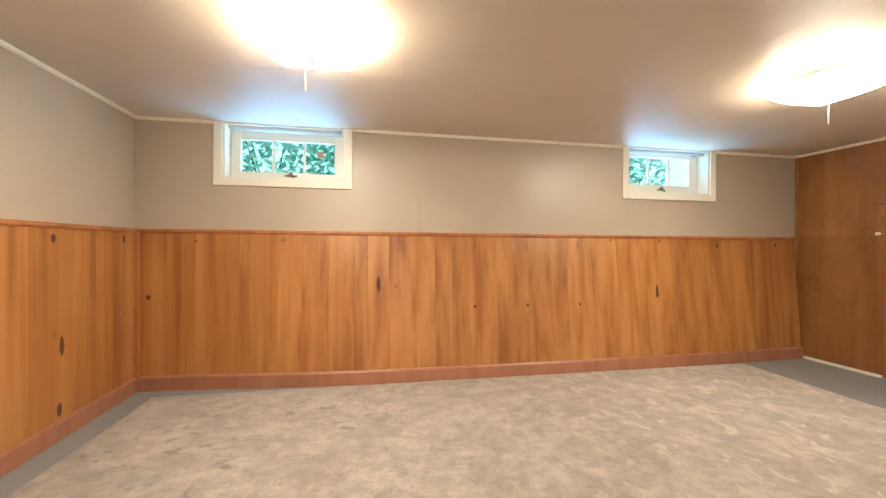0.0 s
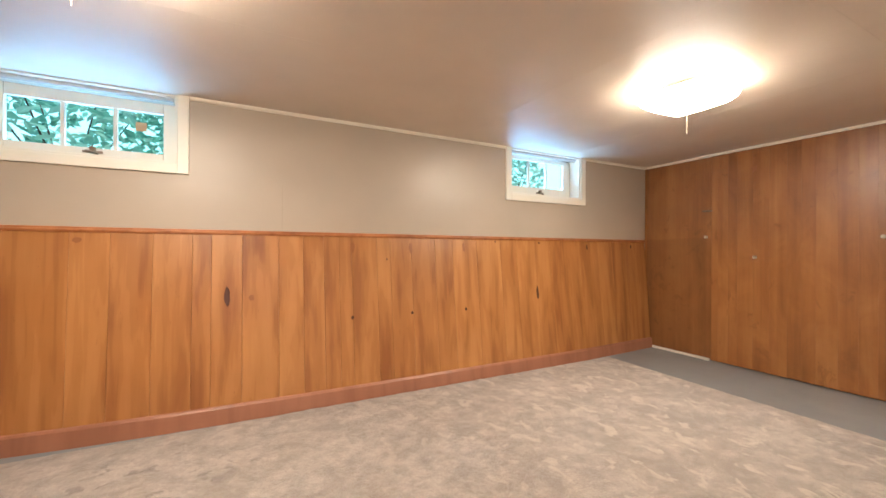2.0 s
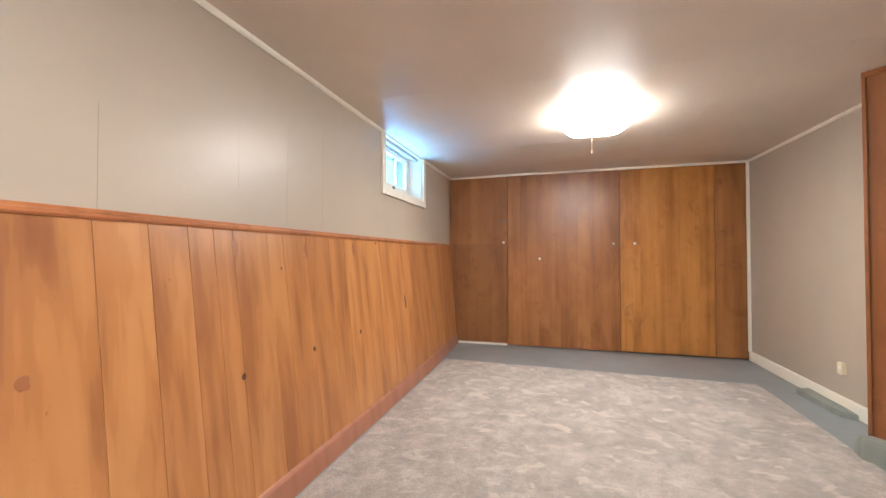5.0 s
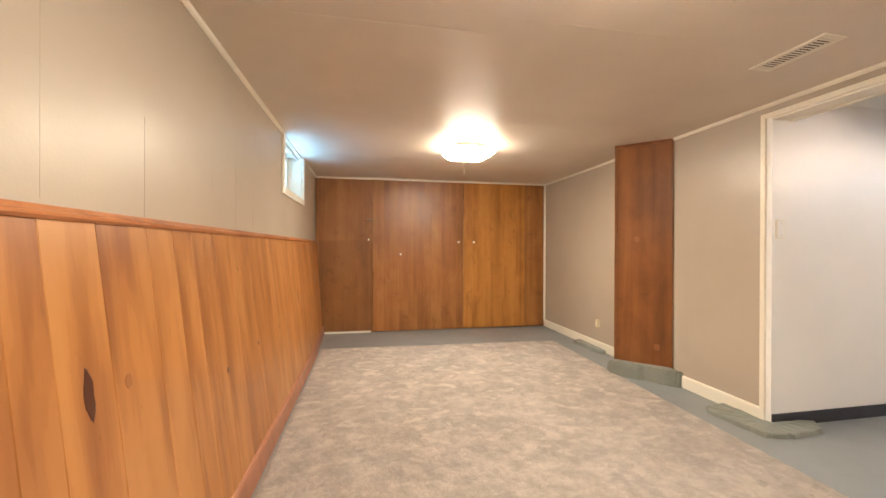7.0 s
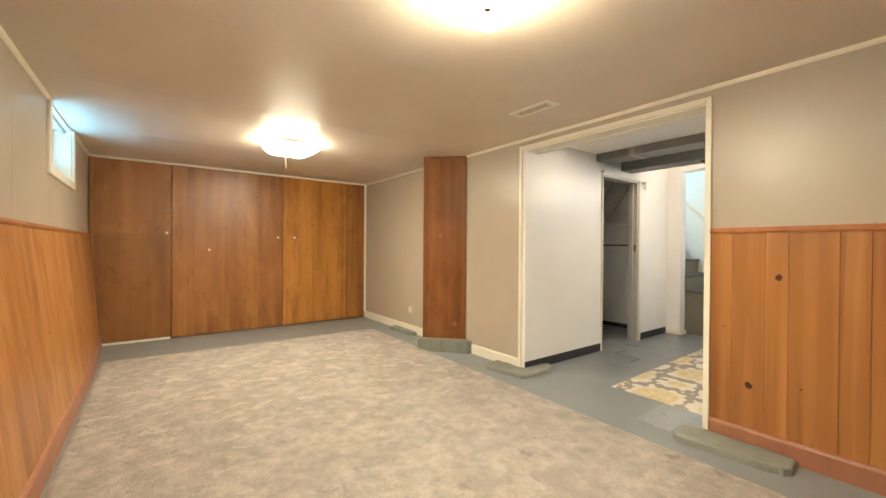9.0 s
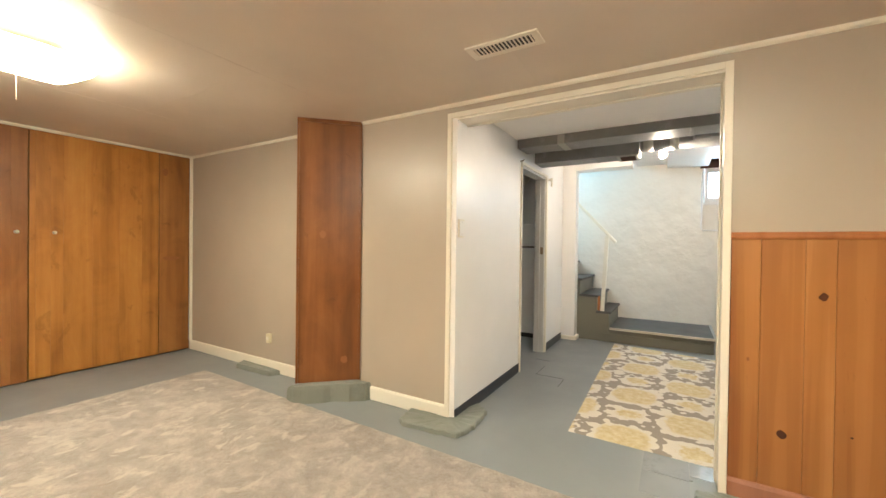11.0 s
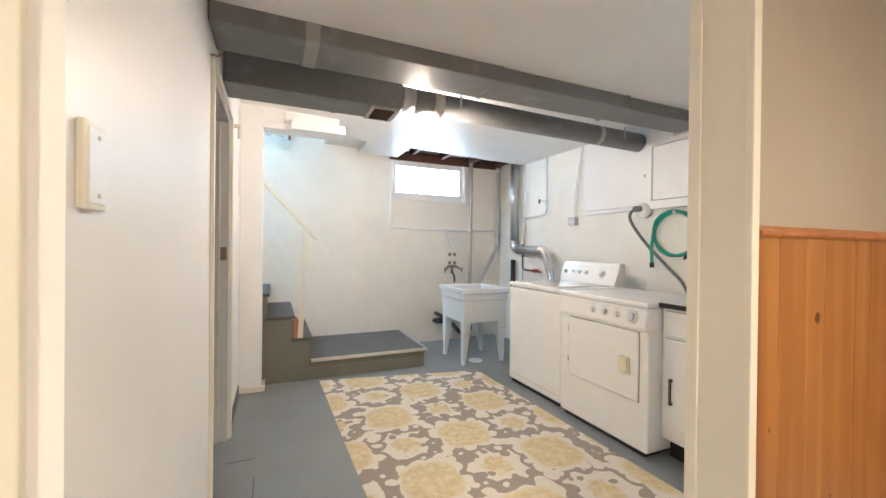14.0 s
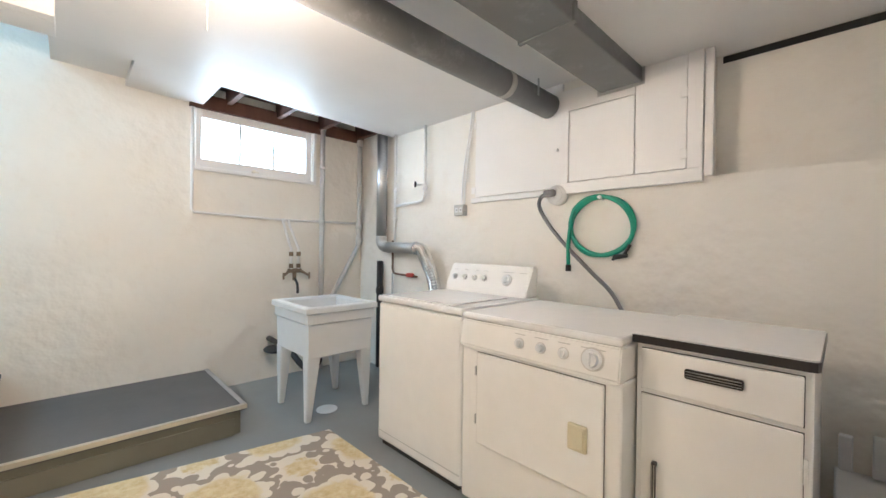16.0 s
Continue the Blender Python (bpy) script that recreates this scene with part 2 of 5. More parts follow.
def rug_material():
    n = Nodes("damask rug")
    warp = n.node("TexNoise", Scale=9.0, Detail=2.0)
    n.put(warp.inputs["Vector"], n.co)
    add = n.node("VectorMath")
    add.operation = "MULTIPLY_ADD"
    n.put(add.inputs[0], warp.outputs["Color"])
    add.inputs[1].default_value = (0.05, 0.05, 0)
    n.put(add.inputs[2], n.co)
    sep = n.node("SeparateXYZ", Vector=add.outputs[0])
    two_pi = 2 * math.pi
    yy = n.math("MULTIPLY_ADD", sep.outputs[1], 0.95, 0.874)
    u = n.math("MULTIPLY", n.math("ADD", sep.outputs[0], yy), two_pi / 0.77)
    v = n.math("MULTIPLY", n.math("SUBTRACT", sep.outputs[0], yy), two_pi / 0.77)
    wave = lambda a, k: n.math("COSINE", n.math("MULTIPLY", a, float(k)))
    h = n.math("ADD", wave(u, 1), wave(v, 1))
    lobes = n.node("TexVoronoi", Scale=13.0, Randomness=0.85)
    n.put(lobes.inputs["Vector"], add.outputs[0])
    curl = n.math("MULTIPLY", n.math("SUBTRACT", 0.42, lobes.outputs["Distance"]), 1.9)
    rough_edge = n.math("MULTIPLY", n.math("SUBTRACT", n.noise(16, 1, 0.4), 0.5), 0.25)
    broken = n.math("MULTIPLY", n.math("SUBTRACT", n.noise(5.0, 1, 0.5), 0.5), 1.0)
    g = n.math("ADD", n.math("ADD", n.math("ADD", h, curl), rough_edge), broken)
    g = n.math("MULTIPLY_ADD", g, 0.25, 0.5)
    soft = n.noise(22, 5, 0.7)
    fuzzy = n.math("ADD", n.math("MULTIPLY_ADD", h, 0.25, 0.5), n.math("MULTIPLY", n.math("SUBTRACT", soft, 0.5), 0.35))
    yellow = n.mix(n.ramp(soft, [(0.35, 0.0), (0.65, 1.0)]), (0.62, 0.48, 0.24), (0.79, 0.69, 0.46))
    cream, grey = (0.78, 0.72, 0.63), (0.34, 0.29, 0.245)
    col = n.ramp(g, [(0.0, cream), (0.205, cream), (0.215, grey), (0.435, grey), (0.445, cream), (1.0, cream)])
    col = n.mix(n.ramp(fuzzy, [(0.60, 0.0), (0.68, 1.0)]), col, yellow)
    col = n.mix(n.ramp(fuzzy, [(0.07, 1.0), (0.13, 0.0)]), col, yellow)
    col = n.mix(n.math("MULTIPLY", n.noise(320, 2), 0.25), col, (0.35, 0.30, 0.24))
    n.bump(n.noise(300, 2), 0.5, 0.004)
    return n.done(col, 0.95)


CARPET, RUG = carpet_material(), rug_material()


# ---- mesh helpers ----
ORIGIN = {}


def box(bm, a, b, bevel=0.0, seg=2):
    """A box from corner a to corner b, with rounded edges."""
    lo, hi = [min(p) for p in zip(a, b)], [max(p) for p in zip(a, b)]
    m = Matrix.Translation([(p + q) / 2 for p, q in zip(lo, hi)]) @ Matrix.Diagonal([max(q - p, 1e-4) for p, q in zip(lo, hi)] + [1])
    made = bmesh.ops.create_cube(bm, size=1, matrix=m)["verts"]
    if bevel:
        edges = list({e for v in made for e in v.link_edges})
        bmesh.ops.bevel(bm, geom=edges, offset=bevel, segments=seg, affect="EDGES", profile=0.5)
    return bm


def fresh():
    return bmesh.new()


def slab(*spans, bevel=0.0):
    bm = fresh()
    for a, b in spans:
        box(bm, a, b, bevel)
    return bm


def rod(bm, a, b, r0, r1=None, seg=16):
    """A round bar from a to b."""
    a, b = Vector(a), Vector(b)
    m = Matrix.Translation((a + b) / 2) @ (b - a).to_track_quat("Z", "Y").to_matrix().to_4x4()
    bmesh.ops.create_cone(bm, cap_ends=True, segments=seg, radius1=r0, radius2=r0 if r1 is None else r1, depth=(b - a).length, matrix=m)
    return bm


def tube(bm, pts, r, seg=10, corrugate=0.0, caps=True):
    """A bent pipe through pts."""
    pts = [Vector(p) for p in pts]
    rings, up = [], Vector((0.13, 0.21, 0.97)).normalized()
    for i, p in enumerate(pts):
        d = (pts[min(i + 1, len(pts) - 1)] - pts[max(i - 1, 0)]).normalized()
        side = d.cross(up)
        side = side.normalized() if side.length > 1e-3 else Vector((1, 0, 0))
        top = side.cross(d)
        up = top
        rr = r * (1 + corrugate * (i % 2))
        rings.append([bm.verts.new(p + rr * (math.cos(t) * side + math.sin(t) * top)) for t in (2 * math.pi * k / seg for k in range(seg))])
    for ra, rb in zip(rings, rings[1:]):
        for k in range(seg):
            bm.faces.new((ra[k], ra[(k + 1) % seg], rb[(k + 1) % seg], rb[k]))
    if caps:
        bm.faces.new(rings[0][::-1])
        bm.faces.new(rings[-1])
    return bm


def curve_points(pts, n=8):
    """A smooth line through pts (Catmull-Rom)."""
    pts = [Vector(p) for p in pts]
    ext = [2 * pts[0] - pts[1]] + pts + [2 * pts[-1] - pts[-2]]
    out = []
    for a, b, c, d in zip(ext, ext[1:], ext[2:], ext[3:]):
        for k in range(n):
            t = k / n
            out.append(0.5 * (2 * b + (c - a) * t + (2 * a - 5 * b + 4 * c - d) * t * t + (3 * b - a - 3 * c + d) * t ** 3))
    return out + [pts[-1]]


def prism(bm, outline, z0, z1):
    """An upright prism over a plan outline."""
    lo = [bm.verts.new((x, y, z0)) for x, y in outline]
    hi = [bm.verts.new((x, y, z1)) for x, y in outline]
    n = len(lo)
    bm.faces.new(lo[::-1])
    bm.faces.new(hi)
    for k in range(n):
        bm.faces.new((lo[k], lo[(k + 1) % n], hi[(k + 1) % n], hi[k]))
    return bm


def thing(name, at, label, category, group=""):
    ob = new(name)
    ob.location = at
    ob.empty_display_size = 0.1
    ORIGIN[ob] = Vector(at)
    return tagged(ob, label, category, group)


def part(name, bm, material, parent=None, label="", smooth=False):
    """Links a bmesh, given in the world's metres, as one mesh, under a thing or a part if one is given."""
    origin = ORIGIN.get(parent, Vector())
    if origin.length:
        bmesh.ops.translate(bm, verts=bm.verts, vec=-origin)
    bmesh.ops.recalc_face_normals(bm, faces=bm.faces)
    me = bpy.data.meshes.new(name)
    for f in bm.faces:
        f.smooth = smooth
    bm.to_mesh(me)
    bm.free()
    me.materials.append(material)
    ob = new(name, me)
    if parent is not None:
        ob.parent = parent
        ORIGIN[ob] = origin
    return tagged(ob, label) if label else ob


def structure(name, bm, material, label="", smooth=False):
    return tagged(part(name, bm, material, None, label, smooth), kind="structure")


# ---- the large structure ----
XW, XE, YN, YS, ZC = -1.965, 4.40, 3.612, 0.235, 2.17
LW, LS, LE, ZL = -2.15, -3.75, 0.985, 2.262
ZF = 2.195
WALLY = 0.145

structure("floor", slab(((-2.6, -4.1, -0.25), (5.2, 4.1, 0.0))), FLOOR_PAINT, "grey painted concrete basement floor")
structure("ceiling_den", slab(((-2.3, 0.146, ZC), (5.2, 3.95, ZC + 0.25))), TAUPE_CEILING, "taupe painted smooth board ceiling")
structure("ceiling_laundry_front", slab(((LW - 0.3, -1.10, ZF), (LE + 0.2, 0.072, ZF + 0.25))), FLAT_WHITE, "white painted ceiling")
bm = slab(((LW - 0.3, -3.22, ZL), (LE + 0.2, -1.08, ZL + 0.02)), ((-0.66, -3.78, ZL), (-0.18, -3.22, ZL + 0.02)), ((-0.18, -3.78, ZL + 0.05), (0.2, -3.22, ZL + 0.07)), ((-0.195, -3.78, ZL + 0.02), (-0.18, -3.22, ZL + 0.06)))
for v in bm.verts:
    v.co.z += 0.034 * (v.co.x - LW)
structure("ceiling_laundry_back", bm, CEILING_WHITE, "white glossy painted ceiling board")
structure("floor_above", slab(((-2.6, -4.1, 2.47), (0.2, -1.08, 2.6)), ((0.2, -2.66, 2.47), (1.25, -1.08, 2.6)), ((0.15, -3.95, 2.6), (0.2, -2.66, 3.6)), ((1.25, -2.7, 2.47), (5.2, 0.05, 2.6)), ((0.15, -3.95, 3.6), (4.2, -2.6, 3.7))), JOIST)

for k, (a, b) in enumerate((((0.82, -1.545), (0.97, -1.538)), ((0.57, -1.06), (0.82, -1.055)), ((0.555, -1.05), (0.561, -0.84)), ((0.815, -1.34), (0.82, -1.06)), ((-0.39, 0.160), (-0.22, 0.165)))):
    structure("floor_patch_%d" % (k + 1), slab(((*a, 0.0), (*b, 0.0015))), STAIR_TREAD)

BARE_TILE = painted("bare worn floor tile", (0.30, 0.32, 0.34), 0.16, 0.12, 0.12, 30, (0.12, 0.11, 0.10))
for k, (a, c) in enumerate((((-0.375, -0.045), (-0.155, 0.175)), ((-0.375, 0.179), (-0.155, 0.40)), ((-0.49, -0.06), (-0.379, 0.12)))):
    structure("floor_tile_%d" % (k + 1), slab(((*a, 0.0), (*c, 0.002))), BARE_TILE, "bare glossy floor tile with chipped paint")

# north wall with two window openings
W1, W2 = (-1.335, -0.365, 1.71), (2.37, 3.316, 1.71)
bm = slab(((XW - 0.3, YN, 0), (XE + 0.6, YN + 0.3, 1.71)), ((XW - 0.3, YN, 1.71), (W1[0], YN + 0.3, 2.42)), ((W1[1], YN, 1.71), (W2[0], YN + 0.3, 2.42)), ((W2[1], YN, 1.71), (XE + 0.6, YN + 0.3, 2.42)))
wall_north = structure("wall_north", bm, TAUPE, "taupe painted wall above knotty pine wainscot")
wall_west = structure("wall_west", slab(((XW - 0.17, 0.05, 0), (XW, YN, 2.42))), TAUPE, "taupe painted wall above knotty pine wainscot")
wall_east = structure("wall_east", slab(((XE + 0.055, 0.05, 0), (XE + 0.25, YN, 2.42))), PLY)
OL, OR, OT = 1.02, -0.505, 2.072
wall_south = structure("wall_south", slab(((OL, WALLY, 0), (XE + 0.055, YS, ZC)), ((XW, WALLY, 0), (OR, YS, ZC)), ((OR, WALLY, OT), (OL, YS, ZC))), TAUPE, "taupe painted wall with a wide opening")
structure("wall_laundry_north", slab(((OL, 0.07, 0), (5.0, WALLY, ZF + 0.02)), ((LW, 0.07, 0), (OR, WALLY, ZF + 0.02)), ((OR, 0.07, OT), (OL, WALLY, ZF + 0.02))), WHITE_WALL)
DY0, DY1, DT = -1.85, -1.04, 1.99
structure("wall_laundry_east", slab(((LE, DY1, 0), (LE + 0.115, 0.05, 2.47)), ((LE, -2.66, 0), (LE + 0.115, DY0, 2.47)), ((LE, DY0, DT), (LE + 0.115, DY1, 2.47))), WHITE_WALL, "smooth white painted partition wall")
structure("wall_stair", slab(((0.82, -2.80, 0), (4.2, -2.66, 3.6)), ((0.2, -2.80, 2.23), (0.82, -2.66, 3.6))), WHITE_WALL)
structure("wall_stair_end", slab(((4.2, -3.95, 0), (4.35, -2.6, 3.7))), WHITE_WALL)
W3 = (-1.60, -0.612, 1.81, 2.30)
for k, span in enumerate((((LW - 0.3, LS - 0.3, 0), (4.2, LS, W3[2])), ((LW - 0.3, LS - 0.3, W3[2]), (W3[0], LS, 2.47)), ((W3[1], LS - 0.3, W3[2]), (4.2, LS, 2.47)), ((W3[0], LS - 0.3, W3[3]), (W3[1], LS, 2.47)), ((0.2, LS - 0.3, 2.47), (4.2, LS, 3.6)))):
    structure("wall_laundry_south_%d" % (k + 1), slab(span), MASONRY, "lumpy white painted masonry wall")
structure("wall_laundry_west", slab(((LW - 0.3, LS, 0), (LW, 0.05, 1.57)), ((LW - 0.3, LS, 1.57), (LW - 0.012, -0.61, 2.47)), ((LW - 0.3, -0.61, 1.57), (LW - 0.13, 0.05, 2.47))), MASONRY, "lumpy white painted masonry wall with a ledge")
# the store room behind the open door
structure("wall_store_east", slab(((2.9, -2.66, 0), (3.0, 0.05, 2.47))), WHITE_WALL)
structure("ceiling_store", slab(((LE + 0.116, -2.655, 2.40), (2.9, 0.05, 2.465))), WHITE_WALL)

# wainscot boards, chair rail and base boards; the north wainscot leans into the room towards its foot
LEAN_X = [-1.97, -1.70, -1.28, -0.84, -0.39, 0.07, 0.60, 3.20, 4.40]
LEAN_A = [0.0, 0.005, 0.045, 0.095, 0.125, 0.14, 0.15, 0.145, 0.095]


def lean(x, z):
    """How far the north wainscot stands out from the plumb wall."""
    return float(np.interp(x, LEAN_X, LEAN_A)) * max(0.0, 1 - z / 1.255)


def lean_over(bm):
    for v in bm.verts:
        v.co.y -= lean(v.co.x, v.co.z)
    return bm


RAIL, BASE = 1.275, 0.115


def board_mesh(width, height, e=0.0018):
    """One upright board along x with eased edges, front towards -y."""
    bm = fresh()
    prof = [(0, 0.012), (0, e), (e, 0), (width - e, 0), (width, e), (width, 0.012)]
    prism(bm, prof, 0, height)
    return bm


def boards(wall, start, along, joints, mat, z0=BASE, z1=RAIL - 0.012):
    """Boards between joints, counted from start; along: pose that turns x along the wall."""
    made = []
    for a, b in zip(joints, joints[1:]):
        w = abs(b - a) - 0.0007
        bm = board_mesh(w, z1 - z0)
        bm.transform(start @ pose(min(a, b) + 0.0006, 0, z0))
        if wall is wall_north:
            lean_over(bm)
        made.append(part("board", bm, mat, wall))
    return made


NJ = [-1.965, -1.737, -1.532, -1.195, -0.897, -0.705, -0.49, -0.275, -0.165, 0.02, 0.255, 0.425, 0.575, 0.69, 0.79, 0.995, 1.11, 1.30, 1.525, 1.70, 1.958, 2.23, 2.42, 2.66, 2.86, 3.10, 3.28, 3.57, 3.80, 4.06, 4.39]
boards(wall_north, pose(0, YN - 0.014, 0), 0, NJ, PINE)
WJ = [0.25, 0.46, 0.67, 0.93, 1.12, 1.34, 1.55, 1.73, 1.96, 2.17, 2.38, 2.614, 2.827, 2.99, 3.141, 3.316, 3.53, 3.597]
boards(wall_west, pose(XW + 0.014, 0, 0, 0, 0, 90), 0, WJ, PINE)
SJ = [0.524, 0.636, 0.791, 0.893, 1.09, 1.2, 1.41, 1.60, 1.75, 1.965]
boards(wall_south, pose(0, YS + 0.014, 0, 0, 0, 180), 0, SJ, PINE)


def moulding(name, a, b, out, profile, mat, label=""):
    """A strip from a to b; profile: (distance from the wall, height) pairs; out: the way it stands out."""
    a, b, out = Vector(a), Vector(b), Vector(out)
    bm = fresh()
    ends = [[bm.verts.new(p + out * d + Vector((0, 0, h))) for d, h in profile] for p in (a, b)]
    n = len(profile)
    for k in range(n):
        bm.faces.new((ends[0][k], ends[0][(k + 1) % n], ends[1][(k + 1) % n], ends[1][k]))
    bm.faces.new(ends[0][::-1])
    bm.faces.new(ends[1])
    if name == "baseboard_north":
        for x in LEAN_X[1:-1]:
            bmesh.ops.bisect_plane(bm, geom=list(bm.verts) + list(bm.edges) + list(bm.faces), plane_co=(x, 0, 0), plane_no=(1, 0, 0))
        lean_over(bm)
    return structure(name, bm, mat, label)


RAIL_P = [(0.0, -0.022), (0.020, -0.022), (0.026, -0.014), (0.026, -0.006), (0.018, 0.0), (0.014, 0.010), (0.0, 0.012)]
BASE_P = [(0.0, 0.0), (0.028, 0.0), (0.028, 0.10), (0.022, 0.112), (0.014, 0.118), (0.0, 0.118)]
CROWN_P = [(0.0, 0.0), (0.006, 0.0), (0.016, 0.008), (0.020, 0.018), (0.020, 0.022), (0.0, 0.022)]
WBASE_P = [(0.0, 0.0), (0.018, 0.0), (0.018, 0.088), (0.012, 0.10), (0.0, 0.10)]
moulding("chair_rail_north", (XW, YN, RAIL), (XE, YN, RAIL), (0, -1, 0), RAIL_P, PINE_TRIM, "rounded pine chair rail")
moulding("chair_rail_west", (XW, YS, RAIL), (XW, YN, RAIL), (1, 0, 0), RAIL_P, PINE_TRIM, "rounded pine chair rail")
moulding("chair_rail_south", (XW, YS, RAIL), (-0.522, YS, RAIL), (0, 1, 0), RAIL_P, PINE_TRIM, "rounded pine chair rail")
moulding("baseboard_north", (XW, YN, 0), (XE, YN, 0), (0, -1, 0), BASE_P, PINE_BASE, "red brown wooden base board")
moulding("baseboard_west", (XW, YS, 0), (XW, YN, 0), (1, 0, 0), BASE_P, PINE_BASE, "red brown wooden base board")
moulding("baseboard_south", (XW, YS, 0), (-0.522, YS, 0), (0, 1, 0), BASE_P, PINE_BASE, "red brown wooden base board")
moulding("baseboard_white_1", (1.05, YS, 0.005), (1.76, YS, 0.005), (0, 1, 0), WBASE_P, WHITE_TRIM, "cream white base board")
moulding("baseboard_white_2", (2.30, YS, 0.005), (XE, YS, 0.005), (0, 1, 0), WBASE_P, WHITE_TRIM, "cream white base board")
structure("corner_strip_pine", slab(((XW + 0.014, YN - 0.040, BASE), (XW + 0.040, YN - 0.014, RAIL - 0.02)), bevel=0.006), PINE_TRIM)
structure("corner_strip_white", slab(((XE - 0.022, YS, 0.1), (XE, YS + 0.03, ZC - 0.02)), bevel=0.004), WHITE_TRIM)
ZT = ZC - 0.022
for name, a, b, out in (("crown_1", (XW, YN), (-1.405, YN), (0, -1, 0)), ("crown_2", (-0.295, YN), (2.30, YN), (0, -1, 0)), ("crown_3", (3.386, YN), (XE, YN), (0, -1, 0)), ("crown_4", (XW, YS), (XW, YN), (1, 0, 0)), ("crown_5", (XW, YS), (1.84, YS), (0, 1, 0)), ("crown_6", (2.19, YS), (XE, YS), (0, 1, 0)), ("crown_7", (XE + 0.012, 2.85), (XE + 0.012, YN), (-1, 0, 0)), ("crown_8", (XE, YS), (XE, 2.47), (-1, 0, 0)), ("crown_9", (XE - 0.006, 2.47), (XE - 0.006, 2.87), (-1, 0, 0))):
    moulding("trim_" + name, (*a, ZT), (*b, ZT), out, CROWN_P, WHITE_TRIM)

for k, (x, z0, z1, w) in enumerate(((-0.13, 1.30, 2.1, 0.006), (0.28, 1.29, 1.62, 0.0016), (0.84, 1.45, 1.70, 0.004), (1.17, 1.30, 2.12, 0.005), (1.49, 1.32, 1.9, 0.004))):
    structure("wall_seam_%d" % (k + 1), slab(((x - w / 2, YN - 0.0006, z0), (x + w / 2, YN, z1))), SEAM if k == 1 else TAUPE)
structure("corner_bead", slab(((XW, YN - 0.008, RAIL + 0.012), (XW + 0.008, YN, ZC - 0.022)), bevel=0.003), TAUPE)
for k, (a, b) in enumerate((((0.41, 0.30), (0.425, 2.35)), ((0.55, 2.35), (0.575, 3.6)), ((-1.9, 2.50), (0.41, 2.52)), ((1.75, 0.3), (1.765, 3.6)), ((3.1, 0.3), (3.112, 3.6)), ((1.765, 1.2), (4.3, 1.215)))):
    structure("ceiling_seam_%d" % (k + 1), slab(((a[0], a[1], ZC - 0.0006), (b[0], b[1], ZC))), TAUPE_CEILING)

# the opening's casing and lining
bm = slab(((1.022, YS, 0.0), (1.054, YS + 0.02, 2.106)), ((-0.522, YS, 0.0), (-0.488, YS + 0.02, 2.106)), ((-0.488, YS, OT), (1.022, YS + 0.02, 2.106)), bevel=0.003)
structure("trim_opening", bm, WHITE_TRIM, "cream white casing round the opening")
structure("lining_left", slab(((LE, 0.05, 0), (OL + 0.002, YS + 0.004, OT))), WHITE_WALL)
structure("lining_right", slab(((OR, 0.066, 0), (OR + 0.013, YS + 0.004, OT)), bevel=0.002), WHITE_TRIM)
structure("lining_top", slab(((OR + 0.013, 0.066, OT - 0.013), (LE, YS + 0.004, OT)), bevel=0.002), WHITE_TRIM)
structure("trim_stop_1", slab(((OR + 0.013, 0.07, 0), (OR + 0.021, 0.108, OT - 0.013)), bevel=0.003), WHITE_TRIM)
structure("trim_stop_2", slab(((OR + 0.021, 0.07, OT - 0.021), (LE, 0.108, OT - 0.013)), bevel=0.003), WHITE_TRIM)
structure("baseboard_black_1", slab(((LE - 0.006, DY1 + 0.01, 0.0), (LE, YS, 0.085))), BLACK_BASE, "black vinyl cove base")
structure("baseboard_black_2", slab(((LE - 0.006, -2.62, 0.0), (LE, DY0 - 0.06, 0.085))), BLACK_BASE, "black vinyl cove base")
structure("stair_wall_foot", slab(((0.79, -2.83, 0.0), (LE, -2.63, 0.05)), bevel=0.008), WHITE_TRIM)
structure("stair_wall_end", slab(((0.815, -2.81, 0.05), (LE, -2.65, 2.47)), bevel=0.004), WHITE_WALL)


